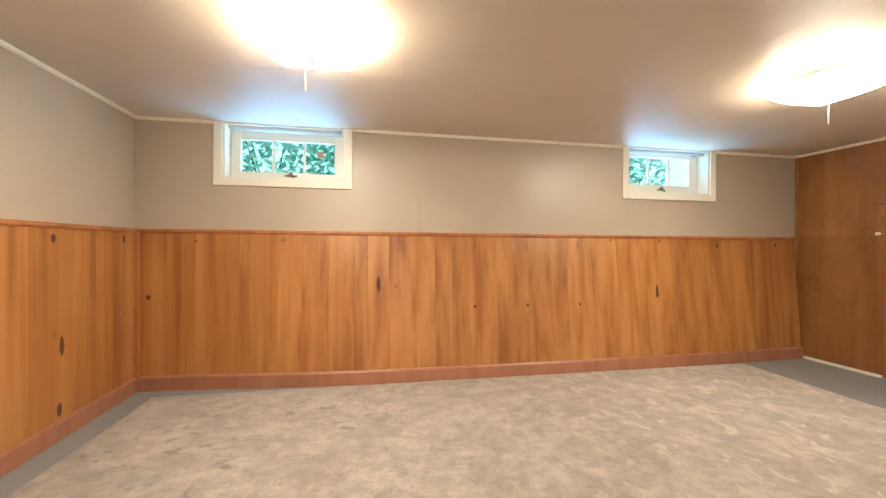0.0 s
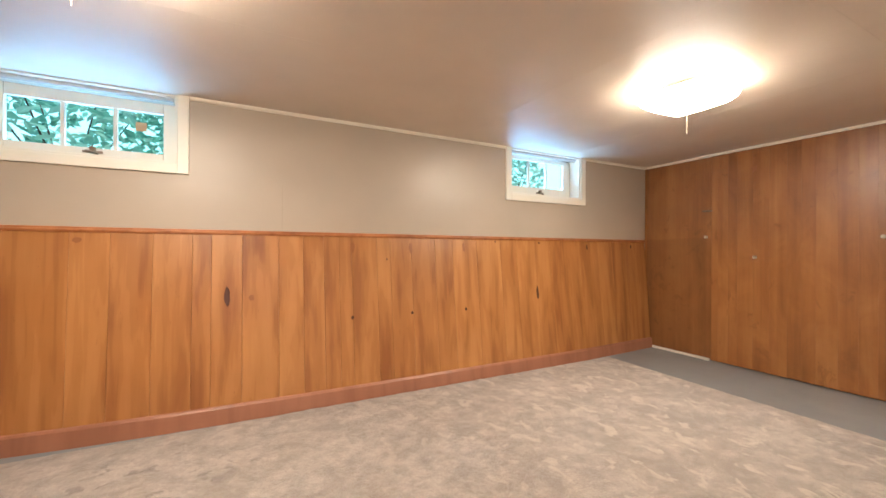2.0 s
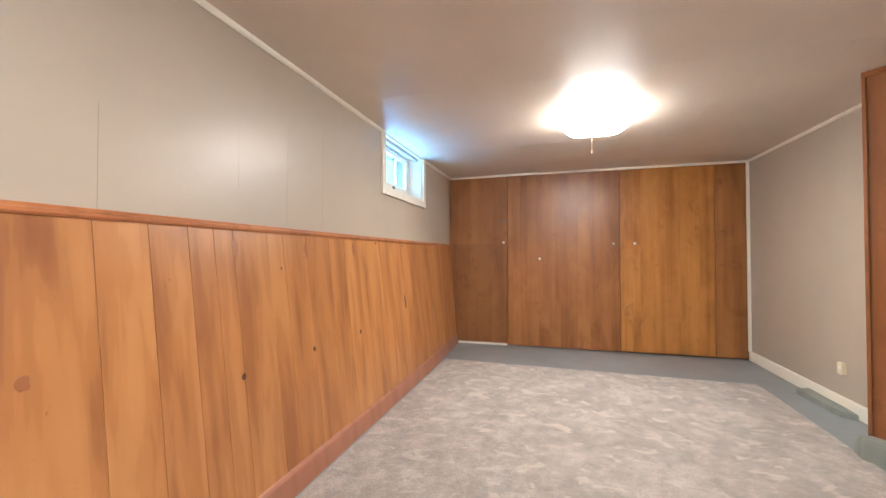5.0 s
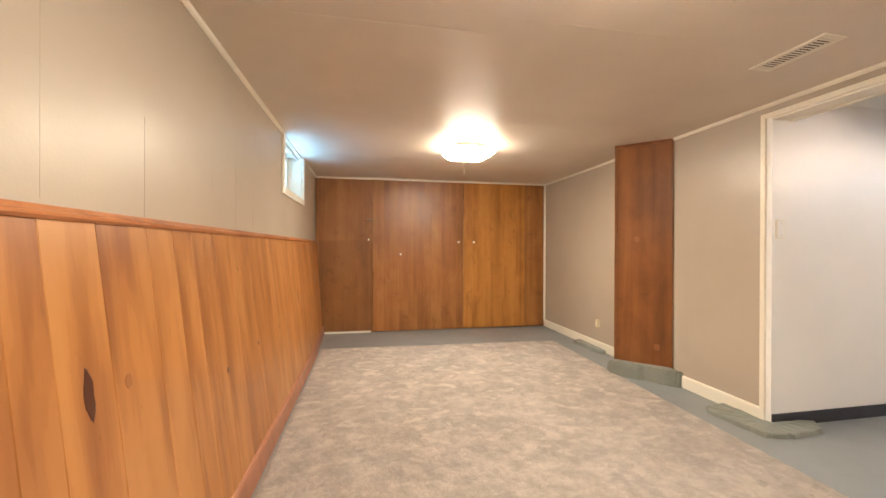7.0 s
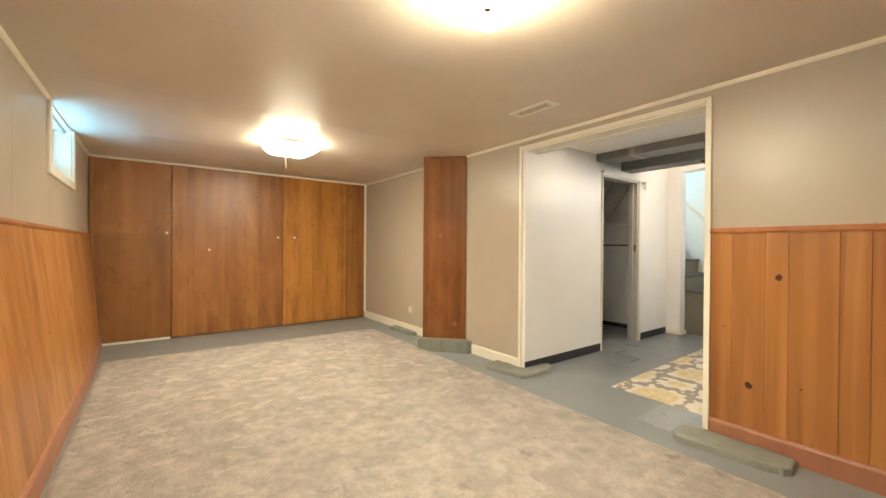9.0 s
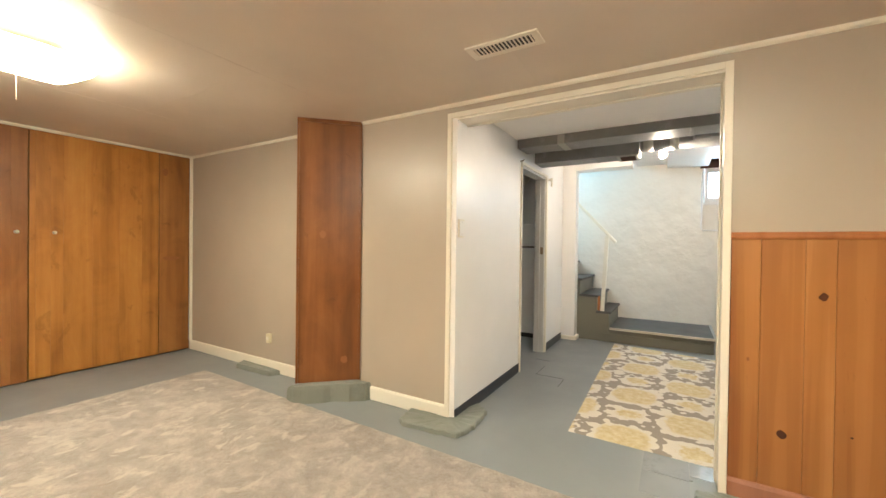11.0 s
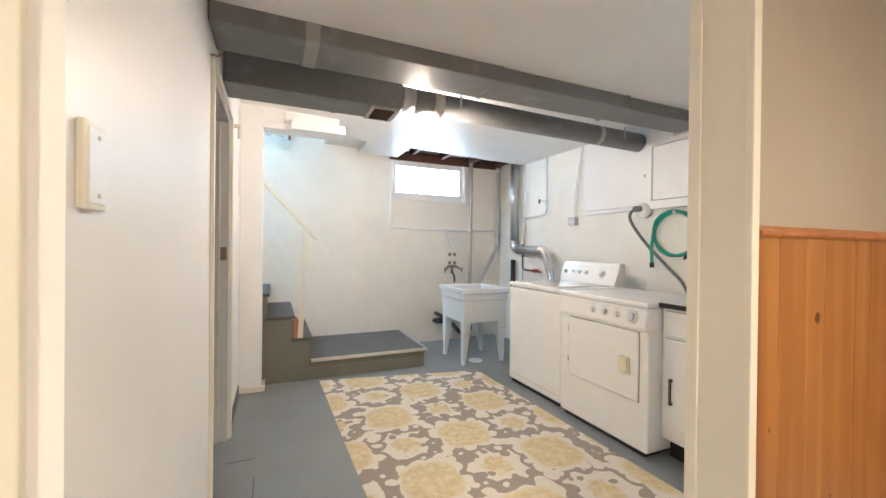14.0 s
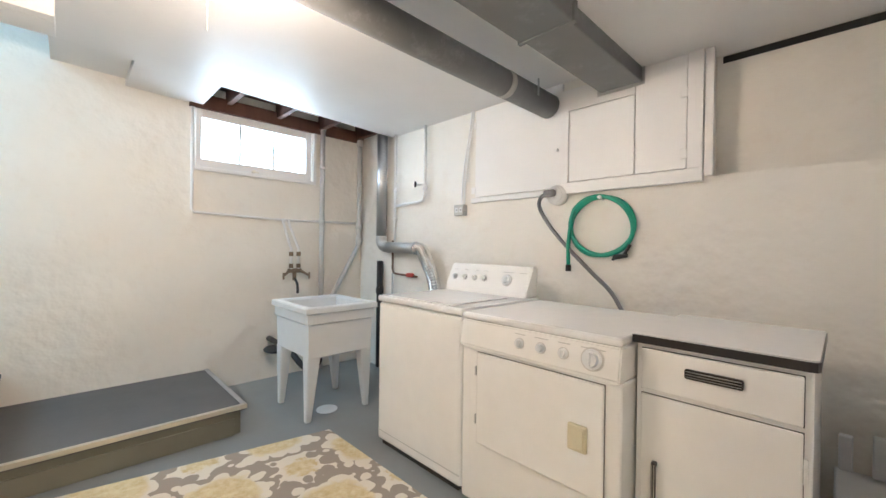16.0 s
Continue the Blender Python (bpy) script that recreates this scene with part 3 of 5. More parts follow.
# ---- windows of the den ----
def den_window(name, x0, x1, z0, glass, label):
    gx0, gx1, gz0, gz1 = glass
    top = ZC
    ob = thing(name, ((x0 + x1) / 2, YN, z0), label, "window")
    tagged(ob, kind="structure")
    t = 0.065
    part("casing", slab(((x0 - t, YN - 0.02, z0 - 0.06), (x0, YN, top)), ((x1, YN - 0.02, z0 - 0.06), (x1 + t, YN, top)), ((x0, YN - 0.022, z0 - 0.06), (x1, YN, z0)), bevel=0.003), WHITE_TRIM, ob)
    d = 0.16
    part("lining", slab(((x0, YN, z0), (x0 + 0.015, YN + d, top)), ((x1 - 0.015, YN, z0), (x1, YN + d, top)), ((x0 + 0.015, YN, top - 0.012), (x1 - 0.015, YN + d, top - 0.002))), WHITE_TRIM, ob)
    part("window_sill", slab(((x0 + 0.015, YN - 0.003, z0), (x1 - 0.015, YN + d + 0.03, z0 + 0.018)), bevel=0.003), WHITE_TRIM, ob)
    y0, y1 = YN + 0.135, YN + 0.175
    a, b, c, e = x0 + 0.02, x1 - 0.02, z0 + 0.022, top - 0.03
    part("window_frame", slab(((a, y0, c), (gx0, y1, e)), ((gx1, y0, c), (b, y1, e)), ((gx0, y0, c), (gx1, y1, gz0)), ((gx0, y0, gz1), (gx1, y1, e)), bevel=0.004), WHITE_TRIM, ob)
    w = (gx1 - gx0) / 3
    for k in (1, 2):
        part("glazing_bar", slab(((gx0 + k * w - 0.011, y0 + 0.006, gz0), (gx0 + k * w + 0.011, y1 - 0.004, gz1)), bevel=0.003), WHITE_TRIM, ob)
    for k in range(3):
        pane = part("pane", slab(((gx0 + k * w + 0.01, y0 + 0.018, gz0 - 0.003), (gx0 + (k + 1) * w - 0.01, y0 + 0.021, gz1 + 0.003))), GLASS, ob)
        pane.visible_shadow = False
    xm = (gx0 + gx1) / 2 + 0.02
    bm = slab(((xm - 0.05, y0 - 0.012, c + 0.03), (xm + 0.05, y0, c + 0.045)), bevel=0.003)
    rod(bm, (xm, y0 - 0.02, c + 0.055), (xm, y0, c + 0.055), 0.016)
    rod(bm, (xm - 0.03, y0 - 0.02, c + 0.04), (xm + 0.03, y0 - 0.026, c + 0.025), 0.008)
    part("latch", bm, BRASS, ob, "worn metal latch")
    part("shade_roll", rod(fresh(), (x0 + 0.03, YN + 0.05, top - 0.022), (x1 - 0.03, YN + 0.05, top - 0.022), 0.016), PLASTER_GREY, ob, "rolled grey blind")
    return ob


den_window("window_1", W1[0], W1[1], W1[2], (-1.236, -0.462, 1.796, 2.068), "white three-pane basement window set deep in the wall")
den_window("window_2", W2[0], W2[1], W2[2], (2.478, 3.197, 1.826, 2.104), "white three-pane basement window set deep in the wall")
structure("window_sticker", slab(((-0.615, YN + 0.149, 1.94), (-0.555, YN + 0.151, 2.0))), plain("tan paper", (0.55, 0.38, 0.22), 0.7))


# ---- closet fronts of the east wall ----
def knob(at, out, r, mat, parent):
    """A small round knob on a rosette."""
    at, out = Vector(at), Vector(out)
    bm = rod(fresh(), at, at + out * 0.004, r * 0.9)
    rod(bm, at, at + out * 0.016, r * 0.4)
    bmesh.ops.create_uvsphere(bm, u_segments=14, v_segments=8, radius=r, matrix=Matrix.Translation(at + out * 0.022))
    return part("knob", bm, mat, parent, "small round metal knob", True)


def closet(y0, y1, z0, mat, joints, label, knobs, x=XE):
    ob = thing("closet_door", (x, (y0 + y1) / 2, z0), label, "door", "closet doors of the panelled wall")
    for a, b in zip(joints, joints[1:]):
        bm = board_mesh(b - a - 0.0002, ZC - 0.025 - z0, 0.0008)
        bm.transform(pose(x, b - 0.0001, z0, 0, 0, -90))
        part("board", bm, mat, ob)
    part("backing", slab(((x + 0.012, y0, z0), (x + 0.03, y1, ZC - 0.026))), mat, ob)
    for y, z in knobs:
        knob((x, y, z), (-1, 0, 0), 0.015, GLINT_KNOB, ob)
    return ob


closet(2.846, 3.572, 0.03, PLY_DULL, [2.846, 3.572], "dull red-brown plywood closet panel", [(2.893, 1.306)], XE + 0.012)
closet(1.534, 2.838, 0.012, PLY, [1.534, 1.63, 1.739, 1.862, 2.0, 2.10, 2.20, 2.335, 2.465, 2.60, 2.68, 2.776, 2.838], "glossy red-brown grooved plywood closet door", [(2.445, 1.10), (1.60, 1.277)])
closet(0.562, 1.524, 0.02, PLY_GOLD, [0.562, 0.709, 0.90, 1.104, 1.308, 1.39, 1.484, 1.524], "golden brown plywood closet door", [(1.37, 1.278)], XE + 0.004)
closet(0.265, 0.553, 0.02, PLY_BROWN, [0.265, 0.553], "brown stained plywood closet panel", [], XE + 0.010)
for door_x, y, z, w, h in ((XE, 2.459, 1.953, 0.05, 0.06), (XE + 0.010, 0.50, 1.955, 0.05, 0.09), (XE + 0.010, 0.44, 1.03, 0.16, 0.05), (XE, 2.47, 1.09, 0.05, 0.05)):
    fronts = [o for o in bpy.data.objects if o.name.startswith("closet_door")]
    owner = min(fronts, key=lambda o: abs(o.location.y - y))
    bm = fresh()
    prism(bm, [(w / 2 * math.cos(a) * (1 + 0.15 * math.sin(3 * a)), h / 2 * math.sin(a) * (1 + 0.12 * math.cos(2 * a))) for a in (2 * math.pi * k / 16 for k in range(16))], 0, 0.0012)
    bm.transform(Matrix(((0, 0, -1, door_x), (1, 0, 0, y), (0, 1, 0, z), (0, 0, 0, 1))))
    part("knot", bm, KNOT_SOFT, owner)
structure("closet_stop", slab(((XE + 0.002, 3.572, 0.02), (XE + 0.03, YN - 0.014, ZC - 0.02))), PLY)
bolt = thing("slide_bolt", (XE, 2.879, 1.582), "dark metal slide bolt on the closet front", "bolt")
part("bar", rod(slab(((XE - 0.006, 2.832, 1.575), (XE + 0.012, 2.915, 1.589)), bevel=0.002), (XE - 0.012, 2.822, 1.582), (XE - 0.012, 2.925, 1.582), 0.005), BRASS, bolt)
structure("threshold_strip", slab(((XE - 0.01, 2.852, 0.0), (XE + 0.01, 3.572, 0.025)), bevel=0.003), WHITE_TRIM)

# the angled chase beside the opening
chase = thing("chase_panel", (2.0, 0.4, 0.14), "tall red-brown plywood panel set at an angle on a concrete footing", "panel")
ca, cb = Vector((1.842, 0.240)), Vector((2.187, 0.578))
dirn = (cb - ca).normalized()
nrm = Vector((-dirn.y, dirn.x))
inner = nrm * -0.02
outline = [tuple(p) for p in (ca, cb, Vector((2.187, 0.236)))]
part("panel", prism(fresh(), outline, 0.135, ZC - 0.001), PLY_RED, chase)
for p in (ca + dirn * 0.008, cb - dirn * 0.008):
    q = [p - dirn * 0.008 + nrm * 0.001, p + dirn * 0.008 + nrm * 0.001, p + dirn * 0.008 + nrm * 0.008, p - dirn * 0.008 + nrm * 0.008]
    part("edge_strip", prism(fresh(), [tuple(v) for v in q], 0.136, ZC - 0.03), PLY_RED, chase)
q = [ca + nrm * 0.001, cb + nrm * 0.001, cb + nrm * 0.012, ca + nrm * 0.012]
part("top_strip", prism(fresh(), [tuple(v) for v in q], ZC - 0.03, ZC - 0.002), PLY_RED, chase)


def ledge(name, outline, h, label="rough grey painted concrete footing along the wall", taper=None):
    """A low uneven slab of old concrete."""
    n, rng = 5, random.Random(len(outline) * 7 + int(outline[0][0] * 100))
    ring = []
    for a, b in zip(outline, outline[1:] + outline[:1]):
        a, b = Vector(a), Vector(b)
        for k in range(n):
            p = a.lerp(b, k / n)
            ring.append((p.x + rng.uniform(-0.007, 0.007), p.y + rng.uniform(-0.007, 0.007)))
    bm = fresh()
    c = Vector((sum(p[0] for p in ring) / len(ring), sum(p[1] for p in ring) / len(ring)))
    low = lambda x: 1.0 if taper is None else 1 - 0.6 * min(1, max(0, (x - taper[0]) / (taper[1] - taper[0])))
    rows = []
    for f, z in ((1.0, 0.0), (0.985, h * 0.8), (0.95, h), (0.5, h * 1.02)):
        rows.append([bm.verts.new((c.x + (x - c.x) * f, c.y + (y - c.y) * f, z * low(c.x + (x - c.x) * f) + (rng.uniform(-0.003, 0.003) if z else 0))) for x, y in ring])
    for ra, rb in zip(rows, rows[1:]):
        for k in range(len(ring)):
            j = (k + 1) % len(ring)
            bm.faces.new((ra[k], ra[j], rb[j], rb[k]))
    bm.faces.new(rows[-1])
    return structure(name, bm, LEDGE, label)


ledge("ledge_1", [(1.72, 0.238), (2.31, 0.238), (2.31, 0.42), (2.235, 0.615), (2.14, 0.63), (1.95, 0.45), (1.76, 0.31)], 0.133, taper=(2.19, 2.31))
ledge("ledge_2", [(0.845, 0.0), (0.95, -0.085), (0.984, 0.10), (1.04, 0.262), (1.325, 0.262), (1.31, 0.42), (1.235, 0.475), (1.03, 0.45), (0.86, 0.425), (0.82, 0.25)], 0.032)
ledge("ledge_3", [(-0.95, 0.268), (-0.50, 0.262), (-0.39, 0.31), (-0.385, 0.44), (-0.44, 0.505), (-0.87, 0.465), (-0.95, 0.42)], 0.038)
ledge("ledge_4", [(2.80, 0.255), (3.39, 0.255), (3.32, 0.36), (2.85, 0.335)], 0.045)


# ---- carpet and rug ----
def sheet(name, corners, thick, step, lift, mat, label, category, wobble=0.012):
    """A soft cloth or pile lying on the floor, with an uneven edge."""
    a, b, c, d = [Vector(p) for p in corners]
    nx, ny = int((b - a).length / step), int((d - a).length / step)
    bm = fresh()
    grid = []
    for j in range(ny + 1):
        row = []
        for i in range(nx + 1):
            u, v = i / nx, j / ny
            p = a.lerp(b, u).lerp(d.lerp(c, u), v)
            edge = min(i, j, nx - i, ny - j)
            n1 = noise.noise((p.x * 1.1, p.y * 1.1, 3.0)) * wobble
            z = thick + lift * noise.noise((p.x * 14, p.y * 14, 0)) + lift * 0.7 * noise.noise((p.x * 40, p.y * 40, 5))
            if edge == 0:
                z = 0.002
                p = p + Vector((n1, n1 * 1.2))
            row.append(bm.verts.new((p.x, p.y, z)))
        grid.append(row)
    for j in range(ny):
        for i in range(nx):
            bm.faces.new((grid[j][i], grid[j][i + 1], grid[j + 1][i + 1], grid[j + 1][i]))
    ob = part(name, bm, mat, None, label, True)
    return tagged(ob, category=category)


sheet("carpet", [(-1.77, 0.67), (3.47, 0.56), (3.54, 3.425), (-1.765, 3.432)], 0.014, 0.017, 0.0035, CARPET, "beige cut-pile carpet remnant with darker scuffed patches", "carpet")
sheet("rug", [(-1.145, -0.02), (0.29, -0.05), (0.345, -2.74), (-1.125, -2.47)], 0.008, 0.03, 0.001, RUG, "cream rug with mustard blossoms and taupe scrolls", "rug", 0.004)


# ---- den ceiling lamps and vent ----
def ceiling_lamp(cx, cy, turn, drop):
    ob = thing("ceiling_lamp", (cx, cy, ZC), "lit square glass ceiling lamp with a pull chain", "ceiling lamp", "den ceiling lamps")
    bm = rod(fresh(), (cx, cy, ZC - 0.025), (cx, cy, ZC), 0.09, 0.10, 32)
    part("canopy", bm, WHITE_TRIM, ob)
    n, half = 14, 0.235
    rim = []
    for du, dv, u0, v0 in ((1, 0, -1, -1), (0, 1, 1, -1), (-1, 0, 1, 1), (0, -1, -1, 1)):
        for k in range(n):
            u, v = u0 + 2 * du * k / n, v0 + 2 * dv * k / n
            bow = 0.91 * (1 - 0.16 * u * u * v * v)
            rim.append((cx + half * u * (1 + 0.06 * (1 - v * v)) * bow, cy + half * v * (1 + 0.06 * (1 - u * u)) * bow))
    # unseen plate added above the shade to hold its light off the ceiling
    part("pan", prism(fresh(), rim, ZC - 0.060, ZC - 0.056), WHITE_TRIM, ob)
    bm = fresh()
    grid = []
    for j in range(n + 1):
        row = []
        for i in range(n + 1):
            u, v = 2 * i / n - 1, 2 * j / n - 1
            bow = 1 - 0.16 * u * u * v * v
            x, y = half * u * (1 + 0.06 * (1 - v * v)), half * v * (1 + 0.06 * (1 - u * u))
            r = max(abs(u), abs(v))
            z = ZC - 0.135 + 0.07 * r ** 2.6 + 0.012 * (abs(u * v)) ** 2
            row.append(bm.verts.new((x * bow, y * bow, z)))
        grid.append(row)
    for j in range(n):
        for i in range(n):
            bm.faces.new((grid[j][i], grid[j][i + 1], grid[j + 1][i + 1], grid[j + 1][i]))
    bm.transform(pose(cx, cy, 0, 0, 0, turn))
    part("shade", bm, LAMP_GLASS, ob, "glowing frosted glass shade", True)
    bm = rod(fresh(), (cx, cy, ZC - 0.15), (cx, cy, ZC - 0.132), 0.012)
    part("finial", bm, BRASS, ob)
    bm = fresh()
    px, py = cx + drop[0], cy + drop[1]
    for k in range(26):
        bmesh.ops.create_icosphere(bm, subdivisions=1, radius=0.0024, matrix=Matrix.Translation((px, py, 2.06 - k * 0.0063)))
    rod(bm, (px, py, 2.06), (px, py, 1.90), 0.0012, seg=6)
    part("pull_chain", bm, BRASS, ob, "thin brass pull chain")
    return ob


ceiling_lamp(-0.42, 2.05, 0, (-0.035, 0.05))
ceiling_lamp(2.455, 1.955, 0, (0.05, 0.03))

vent = thing("ceiling_vent", (0.425, 0.8, ZC), "cream metal ceiling register with slats", "vent")
part("frame", slab(((0.245, 0.735, ZC - 0.008), (0.605, 0.762, ZC)), ((0.245, 0.84, ZC - 0.008), (0.605, 0.867, ZC)), ((0.245, 0.762, ZC - 0.008), (0.28, 0.84, ZC)), ((0.57, 0.762, ZC - 0.008), (0.605, 0.84, ZC)), bevel=0.002), WHITE_TRIM, vent)
part("backing", slab(((0.28, 0.762, ZC - 0.002), (0.57, 0.84, ZC - 0.0005))), GAP_DARK, vent)
for k in range(15):
    bm = slab(((-0.0035, 0.762, -0.0008), (0.0035, 0.84, 0.0008)))
    bm.transform(pose(0.289 + k * 0.0195, 0, ZC - 0.0055, 0, 25))
    part("slat", bm, WHITE_TRIM, vent)


# ---- knots in the pine ----
def knot(name, at, out, w, h, mat, wall):
    """A thin oval knot lying on a board."""
    bm = fresh()
    rng = random.Random(int(abs(at[0] * 91 + at[1] * 37 + at[2] * 53) * 10))
    n = 14
    side = Vector(out).cross(Vector((0, 0, 1)))
    pts = []
    for k in range(n):
        a = 2 * math.pi * k / n
        r = 1 + rng.uniform(-0.16, 0.16)
        pts.append(Vector(at) + side * (math.cos(a) * w / 2 * r) + Vector((0, 0, math.sin(a) * h / 2 * r)))
    lo = [bm.verts.new(p) for p in pts]
    hi = [bm.verts.new(p.lerp(Vector(at), 0.1) + Vector(out) * 0.0012) for p in pts]
    bm.faces.new(hi)
    for k in range(n):
        bm.faces.new((lo[k], lo[(k + 1) % n], hi[(k + 1) % n], hi[k]))
    if wall is wall_north:
        lean_over(bm)
    return part(name, bm, mat, wall)


yb, xb, ys = YN - 0.014, XW + 0.014, YS + 0.014
for x, z, w, h, m in ((-0.073, 0.83, 0.036, 0.125, KNOT), (2.655, 0.733, 0.034, 0.13, KNOT), (0.785, 0.625, 0.024, 0.03, KNOT), (1.288, 0.628, 0.024, 0.03, KNOT), (1.812, 0.625, 0.024, 0.03, KNOT), (-1.868, 0.745, 0.032, 0.04, KNOT), (-1.529, 1.193, 0.035, 0.03, KNOT_SOFT), (-0.862, 1.205, 0.05, 0.035, KNOT_SOFT), (3.40, 1.19, 0.028, 0.06, KNOT), (4.135, 1.20, 0.028, 0.05, KNOT), (2.72, 1.232, 0.03, 0.02, KNOT), (0.078, 0.815, 0.035, 0.045, KNOT_SOFT), (0.797, 1.172, 0.04, 0.09, KNOT_SOFT), (1.297, 1.168, 0.035, 0.10, KNOT_SOFT), (1.824, 1.178, 0.035, 0.09, KNOT_SOFT), (1.08, 1.077, 0.012, 0.016, KNOT), (3.43, 0.63, 0.025, 0.03, KNOT_SOFT), (2.175, 1.236, 0.025, 0.02, KNOT)):
    knot("knot", (x, yb, z), (0, -1, 0), w, h, m, wall_north)
for y, z, w, h, m in ((2.845, 0.555, 0.042, 0.115, KNOT), (2.828, 0.177, 0.038, 0.08, KNOT), (2.781, 1.194, 0.035, 0.055, KNOT), (3.438, 1.199, 0.03, 0.065, KNOT), (2.789, 0.632, 0.03, 0.045, KNOT_SOFT), (3.447, 0.64, 0.03, 0.03, KNOT_SOFT), (2.2, 0.8, 0.03, 0.03, KNOT_SOFT)):
    knot("knot", (xb, y, z), (1, 0, 0), w, h, m, wall_west)
for x, z, w, h, m in ((-0.852, 1.001, 0.03, 0.034, KNOT), (-0.721, 0.367, 0.034, 0.036, KNOT), (-0.949, 0.41, 0.012, 0.009, KNOT), (-0.595, 0.69, 0.012, 0.02, KNOT_SOFT)):
    knot("knot", (x, ys, z), (0, 1, 0), w, h, m, wall_south)
for x, z in ((1.93, 0.30), (2.05, 1.28)):
    p = ca.lerp(cb, (x - 1.842) / 0.345) + nrm * 0.0005
    knot("knot", (p.x, p.y, z), (nrm.x, nrm.y, 0), 0.05, 0.06, KNOT_SOFT, chase)


def wall_box(name, at, out, w, h, d, mat, label, category):
    """A small plate or box on a wall; out is x or y with a sign."""
    at, out = Vector(at), Vector(out)
    side = out.cross(Vector((0, 0, 1)))
    ob = thing(name, at, label, category)
    a, b = at - side * w / 2 - Vector((0, 0, h / 2)), at + side * w / 2 + Vector((0, 0, h / 2)) + out * d
    part("plate", slab((a, b), bevel=min(0.003, d / 3)), mat, ob)
    return ob, at, out, side


ob, at, out, side = wall_box("blank_plate", (LE, 0.178, 1.325), (-1, 0, 0), 0.075, 0.125, 0.012, WHITE_TRIM, "cream painted blank wall plate with two screws", "wall plate")
part("face", slab((at - side * 0.03 + out * 0.011 - Vector((0, 0, 0.054)), at + side * 0.03 + out * 0.0145 + Vector((0, 0, 0.054))), bevel=0.0015), WHITE_WALL, ob)
for dz in (-0.042, 0.042):
    part("screw", rod(fresh(), at + out * 0.014 + Vector((0, 0, dz)), at + out * 0.0165 + Vector((0, 0, dz)), 0.0035, seg=10), PLASTER_GREY, ob)
ob, at, out, side = wall_box("wall_outlet", (2.98, YS, 0.313), (0, 1, 0), 0.05, 0.085, 0.03, IVORY, "ivory outlet box low on the taupe wall", "outlet")
part("socket", rod(fresh(), at + out * 0.028, at + out * 0.034, 0.016), WHITE_TRIM, ob)

# ---- door to the store room ----
door = thing("door_1", (LE, (DY0 + DY1) / 2, 0), "white painted door frame of a dark store room", "door frame")
tagged(door, kind="structure")
part("casing", slab(((LE - 0.018, DY1, 0), (LE, DY1 + 0.018, DT + 0.03)), ((LE - 0.018, DY0 - 0.05, 0), (LE, DY0, DT + 0.03)), ((LE - 0.018, DY0, DT), (LE, DY1, DT + 0.03)), bevel=0.003), WHITE_TRIM, door)
part("jamb", slab(((LE + 0.002, DY0, 0), (LE + 0.113, DY0 + 0.02, DT)), ((LE + 0.002, DY1 - 0.02, 0), (LE + 0.113, DY1, DT)), ((LE + 0.002, DY0 + 0.02, DT - 0.02), (LE + 0.113, DY1 - 0.02, DT))), PLASTER_GREY, door)
part("stop", slab(((LE + 0.05, DY0 + 0.02, 0), (LE + 0.085, DY0 + 0.033, DT - 0.02))), PLASTER_GREY, door)
part("strike_plate", slab(((LE + 0.012, DY0 + 0.02, 1.12), (LE + 0.045, DY0 + 0.024, 1.20)), bevel=0.001), BRASS, door)
hk = thing("wall_hook", (LE, DY1 + 0.03, 2.02), "small dark metal hook above the door casing", "hook")
part("shank", tube(fresh(), [(LE, DY1 + 0.03, 2.02), (LE - 0.03, DY1 + 0.03, 2.02), (LE - 0.04, DY1 + 0.03, 2.035)], 0.005), BRASS, hk)
eye = thing("wall_bracket", (LE, DY0 - 0.09, 1.98), "white painted bracket beside the door frame", "bracket")
bm = rod(fresh(), (LE, DY0 - 0.09, 1.98), (LE - 0.05, DY0 - 0.09, 1.98), 0.014)
rod(bm, (LE - 0.045, DY0 - 0.09, 1.90), (LE - 0.045, DY0 - 0.09, 1.995), 0.012)
part("arm", bm, WHITE_TRIM, eye)

store = thing("store_cupboard", (1.9, -2.6, 0.05), "pale grey cupboard under the stairs with a ledge", "cupboard")
part("body", slab(((1.16, -2.655, 0.06), (2.85, -2.45, 1.50)), bevel=0.006), WHITE_WALL, store)
part("shelf_edge", slab(((1.16, -2.44, 1.19), (2.85, -2.449, 1.21))), GAP_DARK, store)
part("top", slab(((1.14, -2.66, 1.50), (2.86, -2.43, 1.53)), bevel=0.004), WHITE_WALL, store)
part("plinth", slab(((1.16, -2.655, 0.0), (2.85, -2.47, 0.06))), GAP_DARK, store)
for k, x in enumerate((1.55, 1.9)):
    b = thing("brace", (x, -2.5, 1.53), "white diagonal brace under the stairs", "brace", "braces under the stairs")
    a0, b0 = Vector((x + 0.35, -2.52 - k * 0.05, 1.53)), Vector((x - 0.25, -2.52 - k * 0.05, 2.3))
    bm = fresh()
    box(bm, (-0.02, -0.045, 0), (0.02, 0.045, (b0 - a0).length), 0.003)
    bm.transform(Matrix.Translation(a0) @ (b0 - a0).to_track_quat("Z", "Y").to_matrix().to_4x4())
    part("plank", bm, WHITE_TRIM, b)

